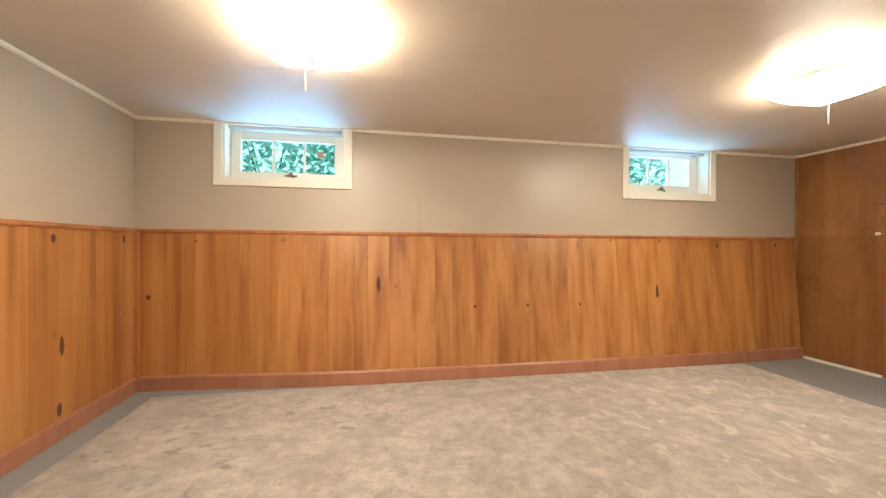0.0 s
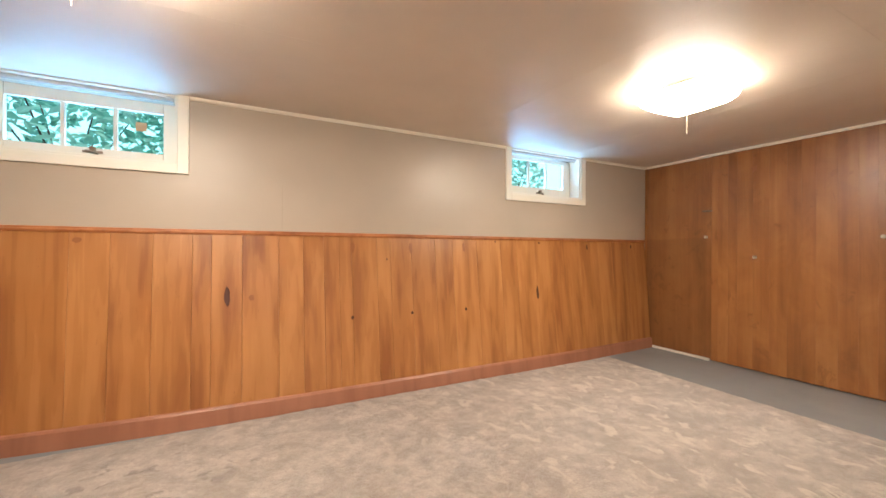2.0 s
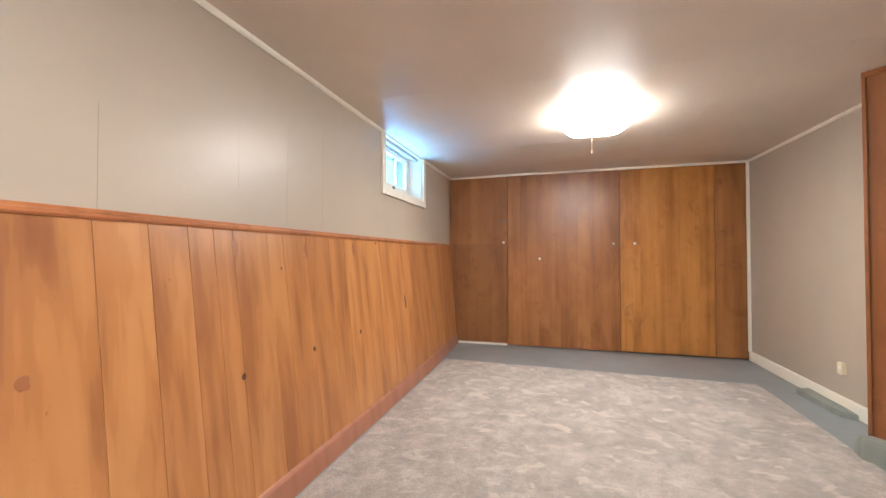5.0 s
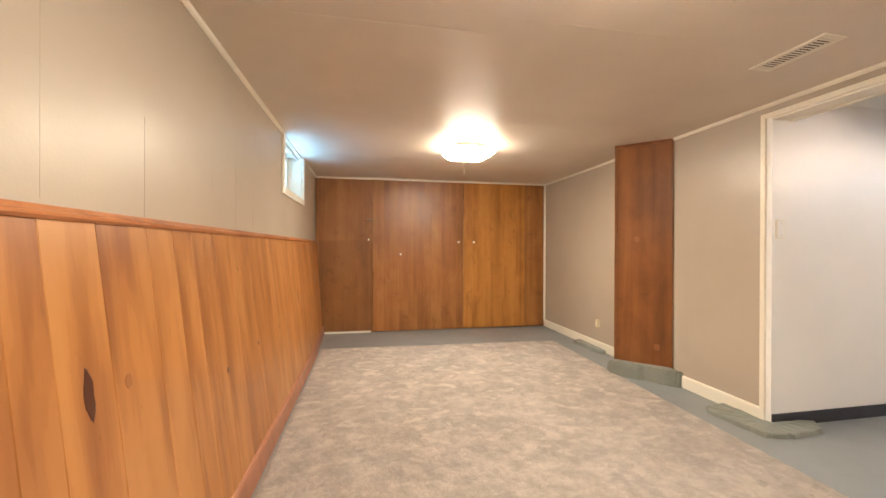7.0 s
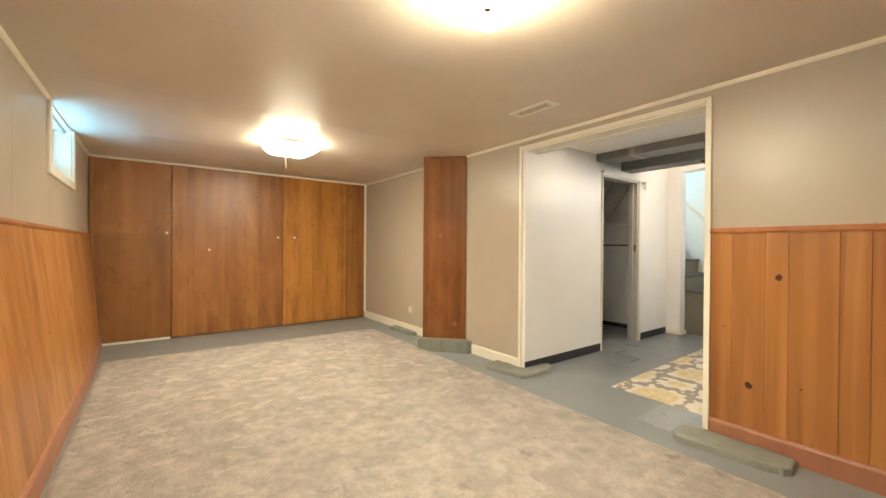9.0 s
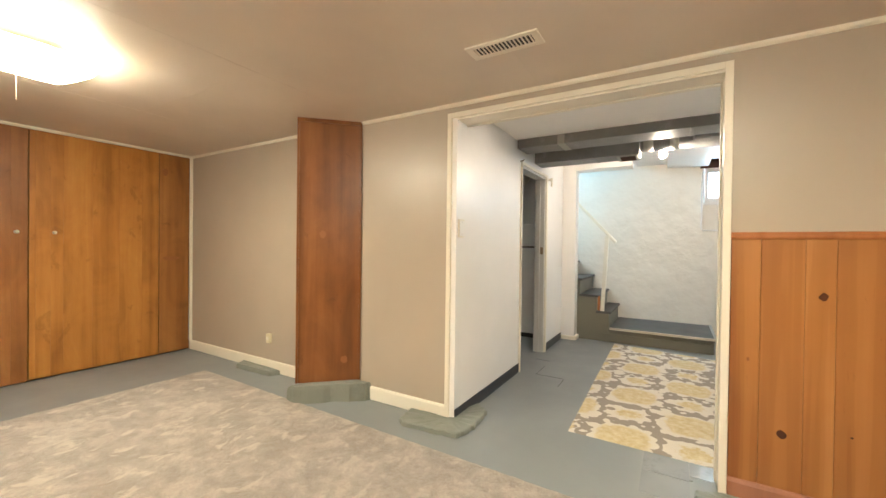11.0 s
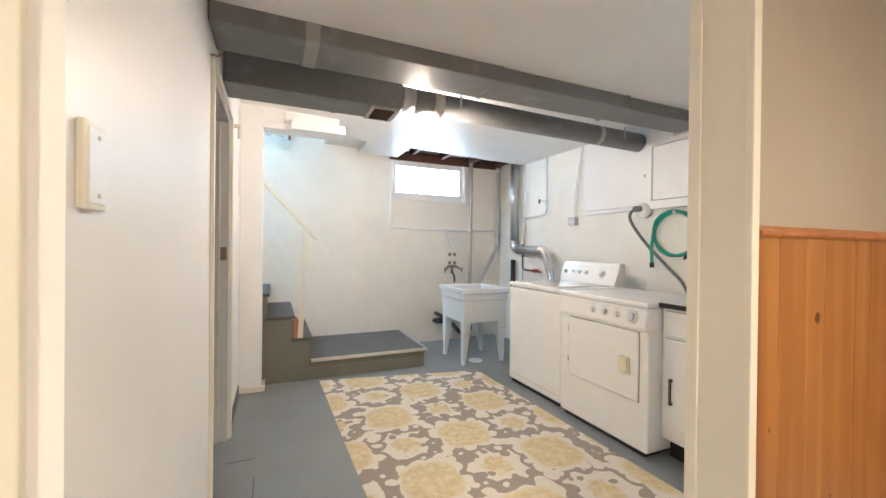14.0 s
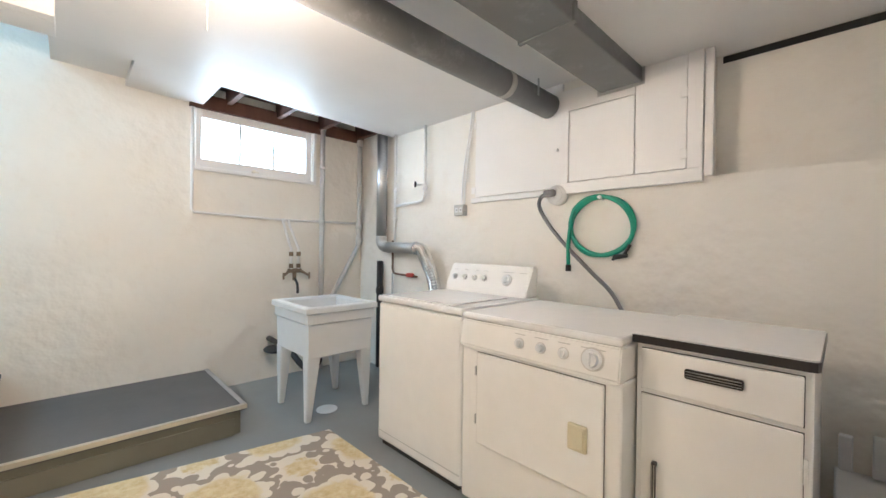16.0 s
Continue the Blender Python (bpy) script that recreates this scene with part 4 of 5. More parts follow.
# ---- stairs ----
stairs = tagged(thing("stairs", (0.5, -3.2, 0), "grey painted wooden stairs with a low landing", "stairs"), kind="structure")
y0, y1 = LS + 0.002, -2.80
part("landing", slab(((-0.69, y0, 0.0), (0.42, y1 - 0.01, 0.15)), bevel=0.004), STAIR_SIDE, stairs)
part("landing_top", slab(((-0.71, y0, 0.15), (0.42, y1 + 0.012, 0.178)), bevel=0.004), STAIR_TREAD, stairs)
nose = slab(((-0.72, y1 + 0.010, 0.158), (0.41, y1 + 0.018, 0.184)), ((-0.72, y1 - 0.012, 0.1785), (0.41, y1 + 0.018, 0.184)), bevel=0.002)
part("front_nosing", nose, plain("worn metal nosing", (0.66, 0.62, 0.52), 0.28, 0.6), stairs, "worn pale metal nosing")
part("side_nosing", slab(((-0.722, y0, 0.158), (-0.714, y1 + 0.01, 0.184)), ((-0.722, y0, 0.1785), (-0.692, y1 + 0.01, 0.184)), bevel=0.002), plain("grey nosing", (0.5, 0.5, 0.5), 0.35, 0.5), stairs)
part("skirt", slab(((-0.65, y1 - 0.01, 0.0), (0.55, y1 + 0.004, 0.105)), bevel=0.003), STAIR_SIDE, stairs)
xs = [0.41, 0.56, 0.77, 0.99, 1.21, 1.43, 1.65, 1.87, 2.09, 2.31, 2.53, 2.75]
z = 0.178
for a, b in zip(xs, xs[1:]):
    top = z + 0.205
    yy = y1 if a < 0.8 else y1 - 0.003
    part("riser", slab(((a + 0.012, y0, 0.0 if a < 0.8 else z - 0.15), (b + 0.012, yy - 0.004, top - 0.028))), STAIR_SIDE, stairs)
    part("tread", slab(((a - 0.012, y0, top - 0.028), (b + 0.02, yy + (0.012 if a < 0.75 else 0), top)), bevel=0.006), STAIR_TREAD, stairs)
    z = top
structure("floor_upstairs", slab(((2.75, -3.95, 2.2), (4.2, -2.8, z))), STAIR_TREAD)
rail = thing("handrail", (0.5, -2.83, 0.385), "cream painted wooden handrail on a square post", "handrail")
bm = fresh()
prism(bm, [(-0.022, -0.02), (0.022, -0.02), (0.022, 0.02), (-0.022, 0.02)], 0, 1)
for v in bm.verts:
    t = v.co.z
    v.co = Vector((0.505 - 0.045 * t + v.co.x, -2.825 + v.co.y, 0.384 + 0.975 * t))
part("post", bm, WHITE_TRIM, rail)
d = Vector((0.46, 0, 0.505)).normalized()
bm = fresh()
box(bm, (-0.02, -0.018, 0), (0.02, 0.018, 1.9), 0.008)
bm.transform(Matrix.Translation((0.36, -2.845, 1.27)) @ d.to_track_quat("Z", "Y").to_matrix().to_4x4())
part("rail", bm, WHITE_TRIM, rail)
part("foot_block", slab(((0.53, -2.822, 0.39), (0.56, -2.795, 0.575)), bevel=0.003), PINE_TRIM, rail, "bare orange wood block")
for x in (0.67, 0.80):
    hook = thing("coat_hook", (x, LS, 2.44), "small metal double coat hook on the stair wall", "coat hook", "coat hooks by the stairs")
    part("back_plate", slab(((x - 0.012, LS, 2.415), (x + 0.012, LS + 0.004, 2.475)), bevel=0.0015), STEEL, hook)
    for side_x in (-0.035, 0.035):
        part("prong", tube(fresh(), curve_points([(x, LS + 0.004, 2.43), (x + side_x * 0.4, LS + 0.035, 2.405), (x + side_x, LS + 0.05, 2.41), (x + side_x * 1.1, LS + 0.05, 2.435)], 5), 0.0045, 8), STEEL, hook, "", True)
block = thing("wall_block", (0.575, LS, 2.425), "small bare wooden block on the stair wall", "block")
part("block", slab(((0.563, LS, 2.385), (0.588, LS + 0.02, 2.465)), bevel=0.003), PINE_TRIM, block)
structure("header_box", slab(((0.16, -2.62, 2.185), (0.60, -2.56, ZL)), ((0.16, -2.80, 2.185), (0.82, -2.62, 2.235)), bevel=0.003), WHITE_WALL, "boxed white header above the stairs")

# ---- laundry window ----
win = tagged(thing("window_3", (-1.06, LS, W3[2]), "white three-pane basement window, overexposed daylight behind", "window"), kind="structure")
g = (-1.538, -0.662, 1.893, 2.226)
ya, yc = LS - 0.06, LS - 0.02
part("window_frame", slab(((W3[0] + 0.01, ya, W3[2] + 0.01), (g[0], yc, W3[3])), ((g[1], ya, W3[2] + 0.01), (W3[1] - 0.01, yc, W3[3])), ((g[0], ya, W3[2] + 0.01), (g[1], yc, g[2])), ((g[0], ya, g[3]), (g[1], yc, W3[3])), bevel=0.004), WHITE_WALL, win)
part("casing", slab(((W3[0] - 0.03, LS, W3[2] - 0.02), (W3[0], LS + 0.016, W3[3])), ((W3[1], LS, W3[2] - 0.02), (W3[1] + 0.03, LS + 0.016, W3[3])), bevel=0.003), WHITE_WALL, win)
part("window_sill", slab(((W3[0], LS - 0.1, W3[2] - 0.02), (W3[1], LS + 0.02, W3[2] + 0.01)), bevel=0.004), WHITE_WALL, win)
for x in (-0.953, -1.238):
    part("glazing_bar", slab(((x - 0.009, ya + 0.005, g[2]), (x + 0.009, yc - 0.005, g[3])), bevel=0.002), WHITE_WALL, win)
for a, b in ((g[0], -1.238), (-1.238, -0.953), (-0.953, g[1])):
    pane = part("pane", slab(((a + 0.005, ya + 0.016, g[2] - 0.002), (b - 0.005, ya + 0.019, g[3] + 0.002))), GLASS, win)
    pane.visible_shadow = False
bm = rod(fresh(), (-1.06, yc, 1.84), (-1.06, yc + 0.02, 1.84), 0.014)
rod(bm, (-1.06, yc + 0.018, 1.84), (-1.10, yc + 0.022, 1.832), 0.006)
part("latch", bm, WHITE_TRIM, win)

# joists and dark gap above the window
for k in range(5):
    structure("joist_%d" % (k + 1), slab(((-2.1 + 0.41 * k, LS, ZL + 0.055 + 0.014 * k), (-2.06 + 0.41 * k, -1.1, 2.47))), JOIST)
structure("sill_plate", slab(((LW, LS, ZL + 0.025), (-0.57, LS + 0.03, 2.40))), JOIST)


# ---- ducts and pipes ----
def run(name, bm, mat, label, category, at, smooth=False):
    ob = thing(name, at, label, category)
    part("body", bm, mat, ob, "", smooth)
    return ob


duct = run("trunk_duct", slab(((-0.385, -1.172, 2.114), (0.98, -0.905, 2.30)), bevel=0.006), DUCT_PAINT, "grey painted rectangular sheet-metal trunk duct under the ceiling", "duct", (-0.6, -1.08, 2.27))
part("middle_section", slab(((-1.335, -1.165, 2.116), (-0.395, -0.912, 2.30)), bevel=0.006), DUCT_PAINT, duct)
part("end_section", slab(((-2.13, -1.15, 2.116), (-1.345, -0.92, 2.30)), bevel=0.006), DUCT_PAINT, duct)
for x in (-1.34, -0.39):
    part("seam", slab(((x - 0.012, -1.175, 2.111), (x + 0.012, -0.901, 2.30)), bevel=0.003), DUCT_PAINT, duct)
part("tape", slab(((0.55, -1.174, 2.112), (0.61, -0.903, 2.30))), TAPE, duct)
part("flange", slab(((-2.149, -1.165, 2.10), (-2.12, -0.905, 2.28))), STEEL, duct)
small = run("branch_duct", slab(((0.0, -1.675, 2.07), (0.98, -1.425, 2.25)), bevel=0.006), DUCT_PAINT, "grey painted branch duct with a round pipe beyond", "duct", (0.5, -1.58, 2.27))
part("seam", slab(((0.38, -1.679, 2.066), (0.40, -1.421, 2.252)), bevel=0.002), DUCT_PAINT, small)
part("register_frame", slab(((0.015, -1.668, 2.058), (0.195, -1.645, 2.071)), ((0.015, -1.455, 2.058), (0.195, -1.43, 2.071)), ((0.015, -1.645, 2.058), (0.04, -1.455, 2.071)), ((0.17, -1.645, 2.058), (0.195, -1.455, 2.071)), bevel=0.003), TAPE, small, "pale grey register frame")
part("register_opening", slab(((0.04, -1.645, 2.066), (0.17, -1.455, 2.0695))), GAP_DARK, small)
for k in range(5):
    bm = slab(((0.042, -0.014, -0.0012), (0.168, 0.014, 0.0012)))
    bm.transform(pose(0, -1.625 + k * 0.038, 2.062, 35))
    part("louvre", bm, REGISTER_BROWN, small, "dark brown louvre")
pipe = run("round_duct", rod(fresh(), (0.03, -1.55, 2.185), (-2.145, -1.50, 2.13), 0.076, seg=36), ROUND_PAINT, "dented grey round sheet-metal duct", "duct", (-1.0, -1.52, 2.2), True)
for x, w in ((-0.068, 0.04), (-0.275, 0.035), (-1.68, 0.022)):
    f = (0.03 - x) / 2.175
    c = Vector((x, -1.55 + 0.05 * f, 2.185 - 0.055 * f))
    part("tape", rod(fresh(), c - Vector((w, 0, 0)), c + Vector((w, 0, 0)), 0.0775, seg=36), PALE_TAPE, pipe, "pale cloth tape band", True)
for x in (-0.42, -1.9):
    f = (0.03 - x) / 2.175
    c = Vector((x, -1.55 + 0.05 * f, 2.185 - 0.055 * f))
    for y in (-0.08, 0.08):
        part("hanger", slab((c + Vector((-0.008, y - 0.001, -0.02)), c + Vector((0.008, y + 0.001, 0.08)))), STEEL, pipe)

bx, by, bz = -0.18, -1.628, 2.082
bulb = thing("bulb_lamp", (bx, by, 2.33), "lit bare bulb hung behind the round duct with a pull string", "lamp")
part("socket", rod(fresh(), (bx, by, bz + 0.075), (bx, by, bz + 0.03), 0.017, seg=20), RUBBER, bulb, "dark lamp socket")
part("cord", rod(fresh(), (bx, by, 2.33), (bx, by, bz + 0.07), 0.004, seg=10), GREY_CORD, bulb)
bm = fresh()
bmesh.ops.create_uvsphere(bm, u_segments=20, v_segments=12, radius=0.029, matrix=pose(bx, by, bz) @ Matrix.Diagonal((1, 1, 1.15, 1)))
part("bulb", bm, BULB_GLOW, bulb, "glowing glass bulb", True)
part("string", rod(fresh(), (bx - 0.035, by, bz + 0.05), (bx - 0.035, by, bz - 0.17), 0.0012, seg=6), IVORY, bulb)


def pipework(name, pts, r, mat, label, extra=(), smooth=True):
    ob = thing(name, pts[0], label, "pipe")
    bm = tube(fresh(), pts, r, 12)
    part("pipe", bm, mat, ob, "", smooth)
    for a, b, rr in extra:
        part("fitting", rod(fresh(), a, b, rr, seg=14), mat, ob, "", True)
    return ob


ys = LS + 0.03
pipework("drain_pipe", [(-1.685, ys, 0.0), (-1.685, ys, 1.2), (-1.685, ys, 2.40)], 0.024, PLASTER_GREY, "grey painted vertical pipe beside the window", (((-1.685, ys, 1.40), (-1.685, ys, 1.46), 0.031), ((-1.685, ys, 2.33), (-1.685, ys, 2.38), 0.032), ((-1.685, ys, 1.95), (-1.685, ys, 1.98), 0.029)))
pipework("vent_pipe", [(-2.105, ys, 2.40), (-2.105, ys, 1.8), (-2.105, ys, 1.24), (-2.085, ys, 1.18), (-1.83, ys, 0.74), (-1.74, ys, 0.58), (-1.74, ys, 0.3)], 0.024, PLASTER_GREY, "grey painted pipe with a slanting lower run", (((-2.105, ys, 1.22), (-2.105, ys, 1.30), 0.033), ((-2.105, ys, 1.38), (-2.105, ys, 1.44), 0.033), ((-2.105, ys, 2.25), (-2.105, ys, 2.31), 0.034)))
pipework("conduit", [(-0.592, LS + 0.012, 2.30), (-0.592, LS + 0.012, 1.48), (-0.607, LS + 0.012, 1.455), (-1.28, LS + 0.012, 1.432), (-2.13, LS + 0.012, 1.44)], 0.011, WHITE_WALL, "thin white painted conduit on the masonry")
pipework("gas_pipe", [(LW + 0.025, -3.12, ZL), (LW + 0.025, -3.12, 1.7), (LW + 0.025, -3.12, 1.26)], 0.013, WHITE_WALL, "thin white painted pipe", (((LW + 0.025, -3.12, 1.44), (LW + 0.025, -3.12, 1.49), 0.019), ((LW + 0.025, -3.12, 1.72), (LW + 0.025, -3.12, 1.77), 0.018)))
pipework("water_pipe", [(LW + 0.025, -2.697, ZL), (LW + 0.025, -2.697, 1.66), (LW + 0.025, -2.715, 1.612), (LW + 0.025, -2.78, 1.60), (LW + 0.025, -3.1, 1.585)], 0.014, WHITE_WALL, "thin white painted pipe", (((LW + 0.025, -2.697, 1.70), (LW + 0.025, -2.697, 1.76), 0.02),))
tap = thing("stop_valve", (LW + 0.02, -2.80, 1.758), "small dark round stop valve on the wall", "valve")
bm = rod(fresh(), (LW + 0.012, -2.70, 1.758), (LW + 0.025, -2.80, 1.758), 0.010)
part("stem", bm, WHITE_WALL, tap)
part("wheel", rod(fresh(), (LW + 0.04, -2.80, 1.758), (LW + 0.05, -2.805, 1.758), 0.026), BLACK, tap)
for k in (0, 1):
    pipework("cable", curve_points([(LW + 0.012, -2.165 + 0.02 * k, ZL - 0.005), (LW + 0.012, -2.19 + 0.02 * k, 2.1), (LW + 0.012, -2.235 + 0.022 * k, 1.87), (LW + 0.012, -2.258 + 0.025 * k, 1.7), (LW + 0.012, -2.26 + 0.025 * k, 1.535)], 6), 0.006, WHITE_WALL, "white painted cable down the wall")
ob, at, out, side = wall_box("outlet_box", (LW, -2.263, 1.495), (1, 0, 0), 0.10, 0.085, 0.05, PLASTER_GREY, "white surface outlet box on the masonry wall", "outlet")
for k in (-0.022, 0.022):
    part("socket", slab((at + side * (k - 0.015) + out * 0.049 + Vector((0, 0, -0.02)), at + side * (k + 0.015) + out * 0.052 + Vector((0, 0, 0.02))), bevel=0.001), PLASTIC_GREY, ob)
    part("slot", slab((at + side * (k - 0.006) + out * 0.051 + Vector((0, 0, -0.006)), at + side * (k - 0.002) + out * 0.053 + Vector((0, 0, 0.008)))), GAP_DARK, ob)

exhaust = thing("dryer_exhaust", (LW + 0.07, -3.28, 1.2), "galvanised exhaust duct with a flexible foil hose", "duct")
xe = LW + 0.065
part("riser", rod(fresh(), (xe, -3.28, 1.28), (xe, -3.28, 2.42), 0.05, seg=24), STEEL, exhaust, "", True)
part("elbow", tube(fresh(), curve_points([(xe, -3.28, 1.30), (xe, -3.275, 1.24), (xe, -3.24, 1.205), (xe, -3.18, 1.195)], 4), 0.052, 20), STEEL, exhaust, "", True)
part("cross_pipe", rod(fresh(), (xe, -3.19, 1.195), (xe, -2.72, 1.185), 0.049, seg=24), STEEL, exhaust, "", True)
for y in (-3.16, -2.76):
    part("clamp", rod(fresh(), (xe, y - 0.008, 1.194), (xe, y + 0.008, 1.194), 0.053, seg=24), STEEL, exhaust)
pts = curve_points([(xe, -2.74, 1.186), (xe + 0.01, -2.66, 1.165), (xe + 0.04, -2.56, 1.07), (xe + 0.05, -2.48, 0.95), (xe + 0.05, -2.44, 0.8)], 14)
part("foil_hose", tube(fresh(), pts, 0.050, 20, 0.12), FOIL, exhaust, "crumpled flexible foil hose")
gas = thing("gas_cock", (LW + 0.03, -3.0, 0.93), "dark iron gas line with a red cock handle", "valve")
part("line", tube(fresh(), [(LW + 0.03, -3.14, 1.26), (LW + 0.03, -3.14, 0.99), (LW + 0.03, -3.125, 0.955), (LW + 0.03, -3.08, 0.945), (LW + 0.03, -2.78, 0.935)], 0.010, 10), plain("brown iron", (0.16, 0.10, 0.07), 0.5, 0.3), gas, "", True)
part("handle", slab(((LW + 0.02, -2.90, 0.925), (LW + 0.065, -2.82, 0.965)), bevel=0.012), RED_PAINT, gas)
part("drop", rod(fresh(), (LW + 0.03, -3.14, 0.66), (LW + 0.03, -3.14, 0.95), 0.009), STEEL, gas)
stand = thing("standpipe", (LW + 0.05, -3.32, 0.3), "short black plastic standpipe", "pipe")
part("pipe", rod(fresh(), (LW + 0.05, -3.32, 0.02), (LW + 0.05, -3.32, 1.06), 0.03, seg=20), BLACK, stand, "", True)
part("coupling", rod(fresh(), (LW + 0.05, -3.32, 0.74), (LW + 0.05, -3.32, 0.80), 0.037, seg=20), BLACK, stand)

# ---- panels on the west wall ----
cup = thing("wall_cupboard", (LW, -1.75, 1.56), "white painted flush cupboard door high on the wall", "cupboard", "cupboards on the laundry wall")
part("door", slab(((LW - 0.012, -2.13, 1.59), (LW + 0.006, -1.40, 2.25)), bevel=0.002), WHITE_WALL, cup)
part("sill", slab(((LW - 0.012, -2.16, 1.545), (LW + 0.022, -1.395, 1.582)), bevel=0.004), WHITE_WALL, cup)
part("knob", rod(fresh(), (LW + 0.006, -1.435, 1.835), (LW + 0.024, -1.435, 1.835), 0.011), WHITE_WALL, cup)
for z in (1.64, 2.14):
    part("hinge", slab(((LW + 0.006, -2.165, z - 0.025), (LW + 0.010, -2.125, z + 0.025))), WHITE_WALL, cup)
cup = thing("wall_cupboard", (LW, -1.0, 1.5), "white painted boxed cupboard with two flush doors", "cupboard", "cupboards on the laundry wall")
part("frame", slab(((LW - 0.012, -1.392, 1.545), (LW + 0.035, -0.632, 1.612)), ((LW - 0.012, -1.392, 1.612), (LW + 0.035, -1.345, 2.06)), ((LW - 0.012, -0.70, 1.612), (LW + 0.035, -0.632, ZF - 0.002)), bevel=0.003), WHITE_WALL, cup)
part("door", slab(((LW - 0.012, -1.341, 1.617), (LW + 0.028, -0.956, 2.055)), bevel=0.002), WHITE_WALL, cup)
part("door", slab(((LW - 0.012, -0.951, 1.617), (LW + 0.028, -0.704, ZF - 0.004)), bevel=0.002), WHITE_WALL, cup)
part("fascia", slab(((LW - 0.012, -1.392, 2.06), (LW + 0.024, -0.956, ZF - 0.002)), bevel=0.002), WHITE_WALL, cup)
for y in (-1.36, -0.715):
    for z in (1.69, 2.0):
        part("hinge", slab(((LW + 0.028, y - 0.016, z - 0.025), (LW + 0.036, y + 0.016, z + 0.025)), bevel=0.003), WHITE_WALL, cup)
structure("gap_above_cupboard", slab(((LW - 0.14, -0.585, 2.155), (LW - 0.128, 0.045, 2.19))), GAP_DARK)
structure("west_post", slab(((LW - 0.012, -0.630, 1.57), (LW + 0.02, -0.592, ZF - 0.002)), bevel=0.003), WHITE_WALL)

# ---- hose, plug and cord ----
hose = thing("garden_hose", (LW + 0.03, -1.16, 1.33), "coiled green garden hose hung on the white wall", "hose")
pts = []
for k in range(61):
    a = math.pi * 0.55 + 2 * math.pi * 2.15 * k / 60
    r = 0.18 + 0.010 * math.sin(a * 2.2) - 0.004 * k / 60
    pts.append((LW + 0.022 + 0.018 * (k / 60) + 0.006 * math.sin(a * 3), -1.135 + r * math.cos(a), 1.338 + r * math.sin(a)))
pts += [(LW + 0.045, -1.325, 1.26), (LW + 0.045, -1.328, 1.18), (LW + 0.042, -1.326, 1.10)]
part("coil", tube(fresh(), curve_points(pts, 3), 0.0125, 10), GREEN_HOSE, hose, "", True)
part("coupling", rod(fresh(), (LW + 0.042, -1.326, 1.065), (LW + 0.042, -1.326, 1.105), 0.017), BLACK, hose)
bm = rod(fresh(), (LW + 0.035, -1.05, 1.16), (LW + 0.035, -0.98, 1.17), 0.016, 0.011)
rod(bm, (LW + 0.035, -1.0, 1.17), (LW + 0.035, -0.965, 1.23), 0.009)
rod(bm, (LW + 0.035, -1.06, 1.14), (LW + 0.035, -1.03, 1.20), 0.008)
part("nozzle", bm, RUBBER, hose, "dark spray nozzle")
part("hook", rod(fresh(), (LW, -1.135, 1.50), (LW + 0.055, -1.135, 1.505), 0.011), WHITE_WALL, hose)
plug = thing("dryer_plug", (LW + 0.03, -1.44, 1.545), "round white outlet with a thick grey plug and cord", "outlet")
part("outlet", rod(rod(fresh(), (LW, -1.415, 1.541), (LW + 0.05, -1.415, 1.541), 0.062, seg=28), (LW + 0.05, -1.415, 1.541), (LW + 0.056, -1.415, 1.541), 0.045, seg=24), WHITE_WALL, plug, "", True)
part("plug_head", slab(((LW + 0.05, -1.49, 1.53), (LW + 0.085, -1.41, 1.575)), bevel=0.012), GREY_CORD, plug)
part("cord", tube(fresh(), curve_points([(LW + 0.07, -1.47, 1.545), (LW + 0.075, -1.505, 1.53), (LW + 0.07, -1.52, 1.47), (LW + 0.05, -1.465, 1.36), (LW + 0.04, -1.36, 1.235), (LW + 0.04, -1.18, 1.065), (LW + 0.05, -1.06, 0.96), (LW + 0.08, -0.97, 0.84)], 8), 0.012, 10), GREY_CORD, plug, "", True)

# ---- laundry tub ----
sx0, sx1, sy0, sy1, sz = -1.57, -1.015, -3.19, -2.585, 0.785
tub = thing("laundry_tub", ((sx0 + sx1) / 2, (sy0 + sy1) / 2, 0), "white plastic laundry tub on four tapered legs", "sink")


def basin(bm, rings):
    """Joins rectangular rings (x0, x1, y0, y1, z) into a shell."""
    rows = [[bm.verts.new(p) for p in ((a, c, z), (b, c, z), (b, d, z), (a, d, z))] for a, b, c, d, z in rings]
    for ra, rb in zip(rows, rows[1:]):
        for k in range(4):
            bm.faces.new((ra[k], ra[(k + 1) % 4], rb[(k + 1) % 4], rb[k]))
    bm.faces.new(rows[-1])
    return bm


i = 0.03
rings = [(sx0 + 0.05, sx1 - 0.05, sy0 + 0.05, sy1 - 0.05, 0.43), (sx0 + 0.035, sx1 - 0.035, sy0 + 0.035, sy1 - 0.035, 0.44), (sx0 + i, sx1 - i, sy0 + i, sy1 - i, 0.66), (sx0 + 0.018, sx1 - 0.018, sy0 + 0.018, sy1 - 0.018, 0.672), (sx0 + 0.018, sx1 - 0.018, sy0 + 0.018, sy1 - 0.018, 0.735), (sx0, sx1, sy0, sy1, 0.745), (sx0, sx1, sy0, sy1, sz - 0.008), (sx0 + 0.006, sx1 - 0.006, sy0 + 0.006, sy1 - 0.006, sz), (sx0 + 0.045, sx1 - 0.045, sy0 + 0.075, sy1 - 0.045, sz), (sx0 + 0.055, sx1 - 0.055, sy0 + 0.085, sy1 - 0.055, sz - 0.012), (sx0 + 0.08, sx1 - 0.08, sy0 + 0.11, sy1 - 0.08, 0.47)]
bm = basin(fresh(), rings)
bm.faces.new([v for v in bm.verts][:4][::-1])
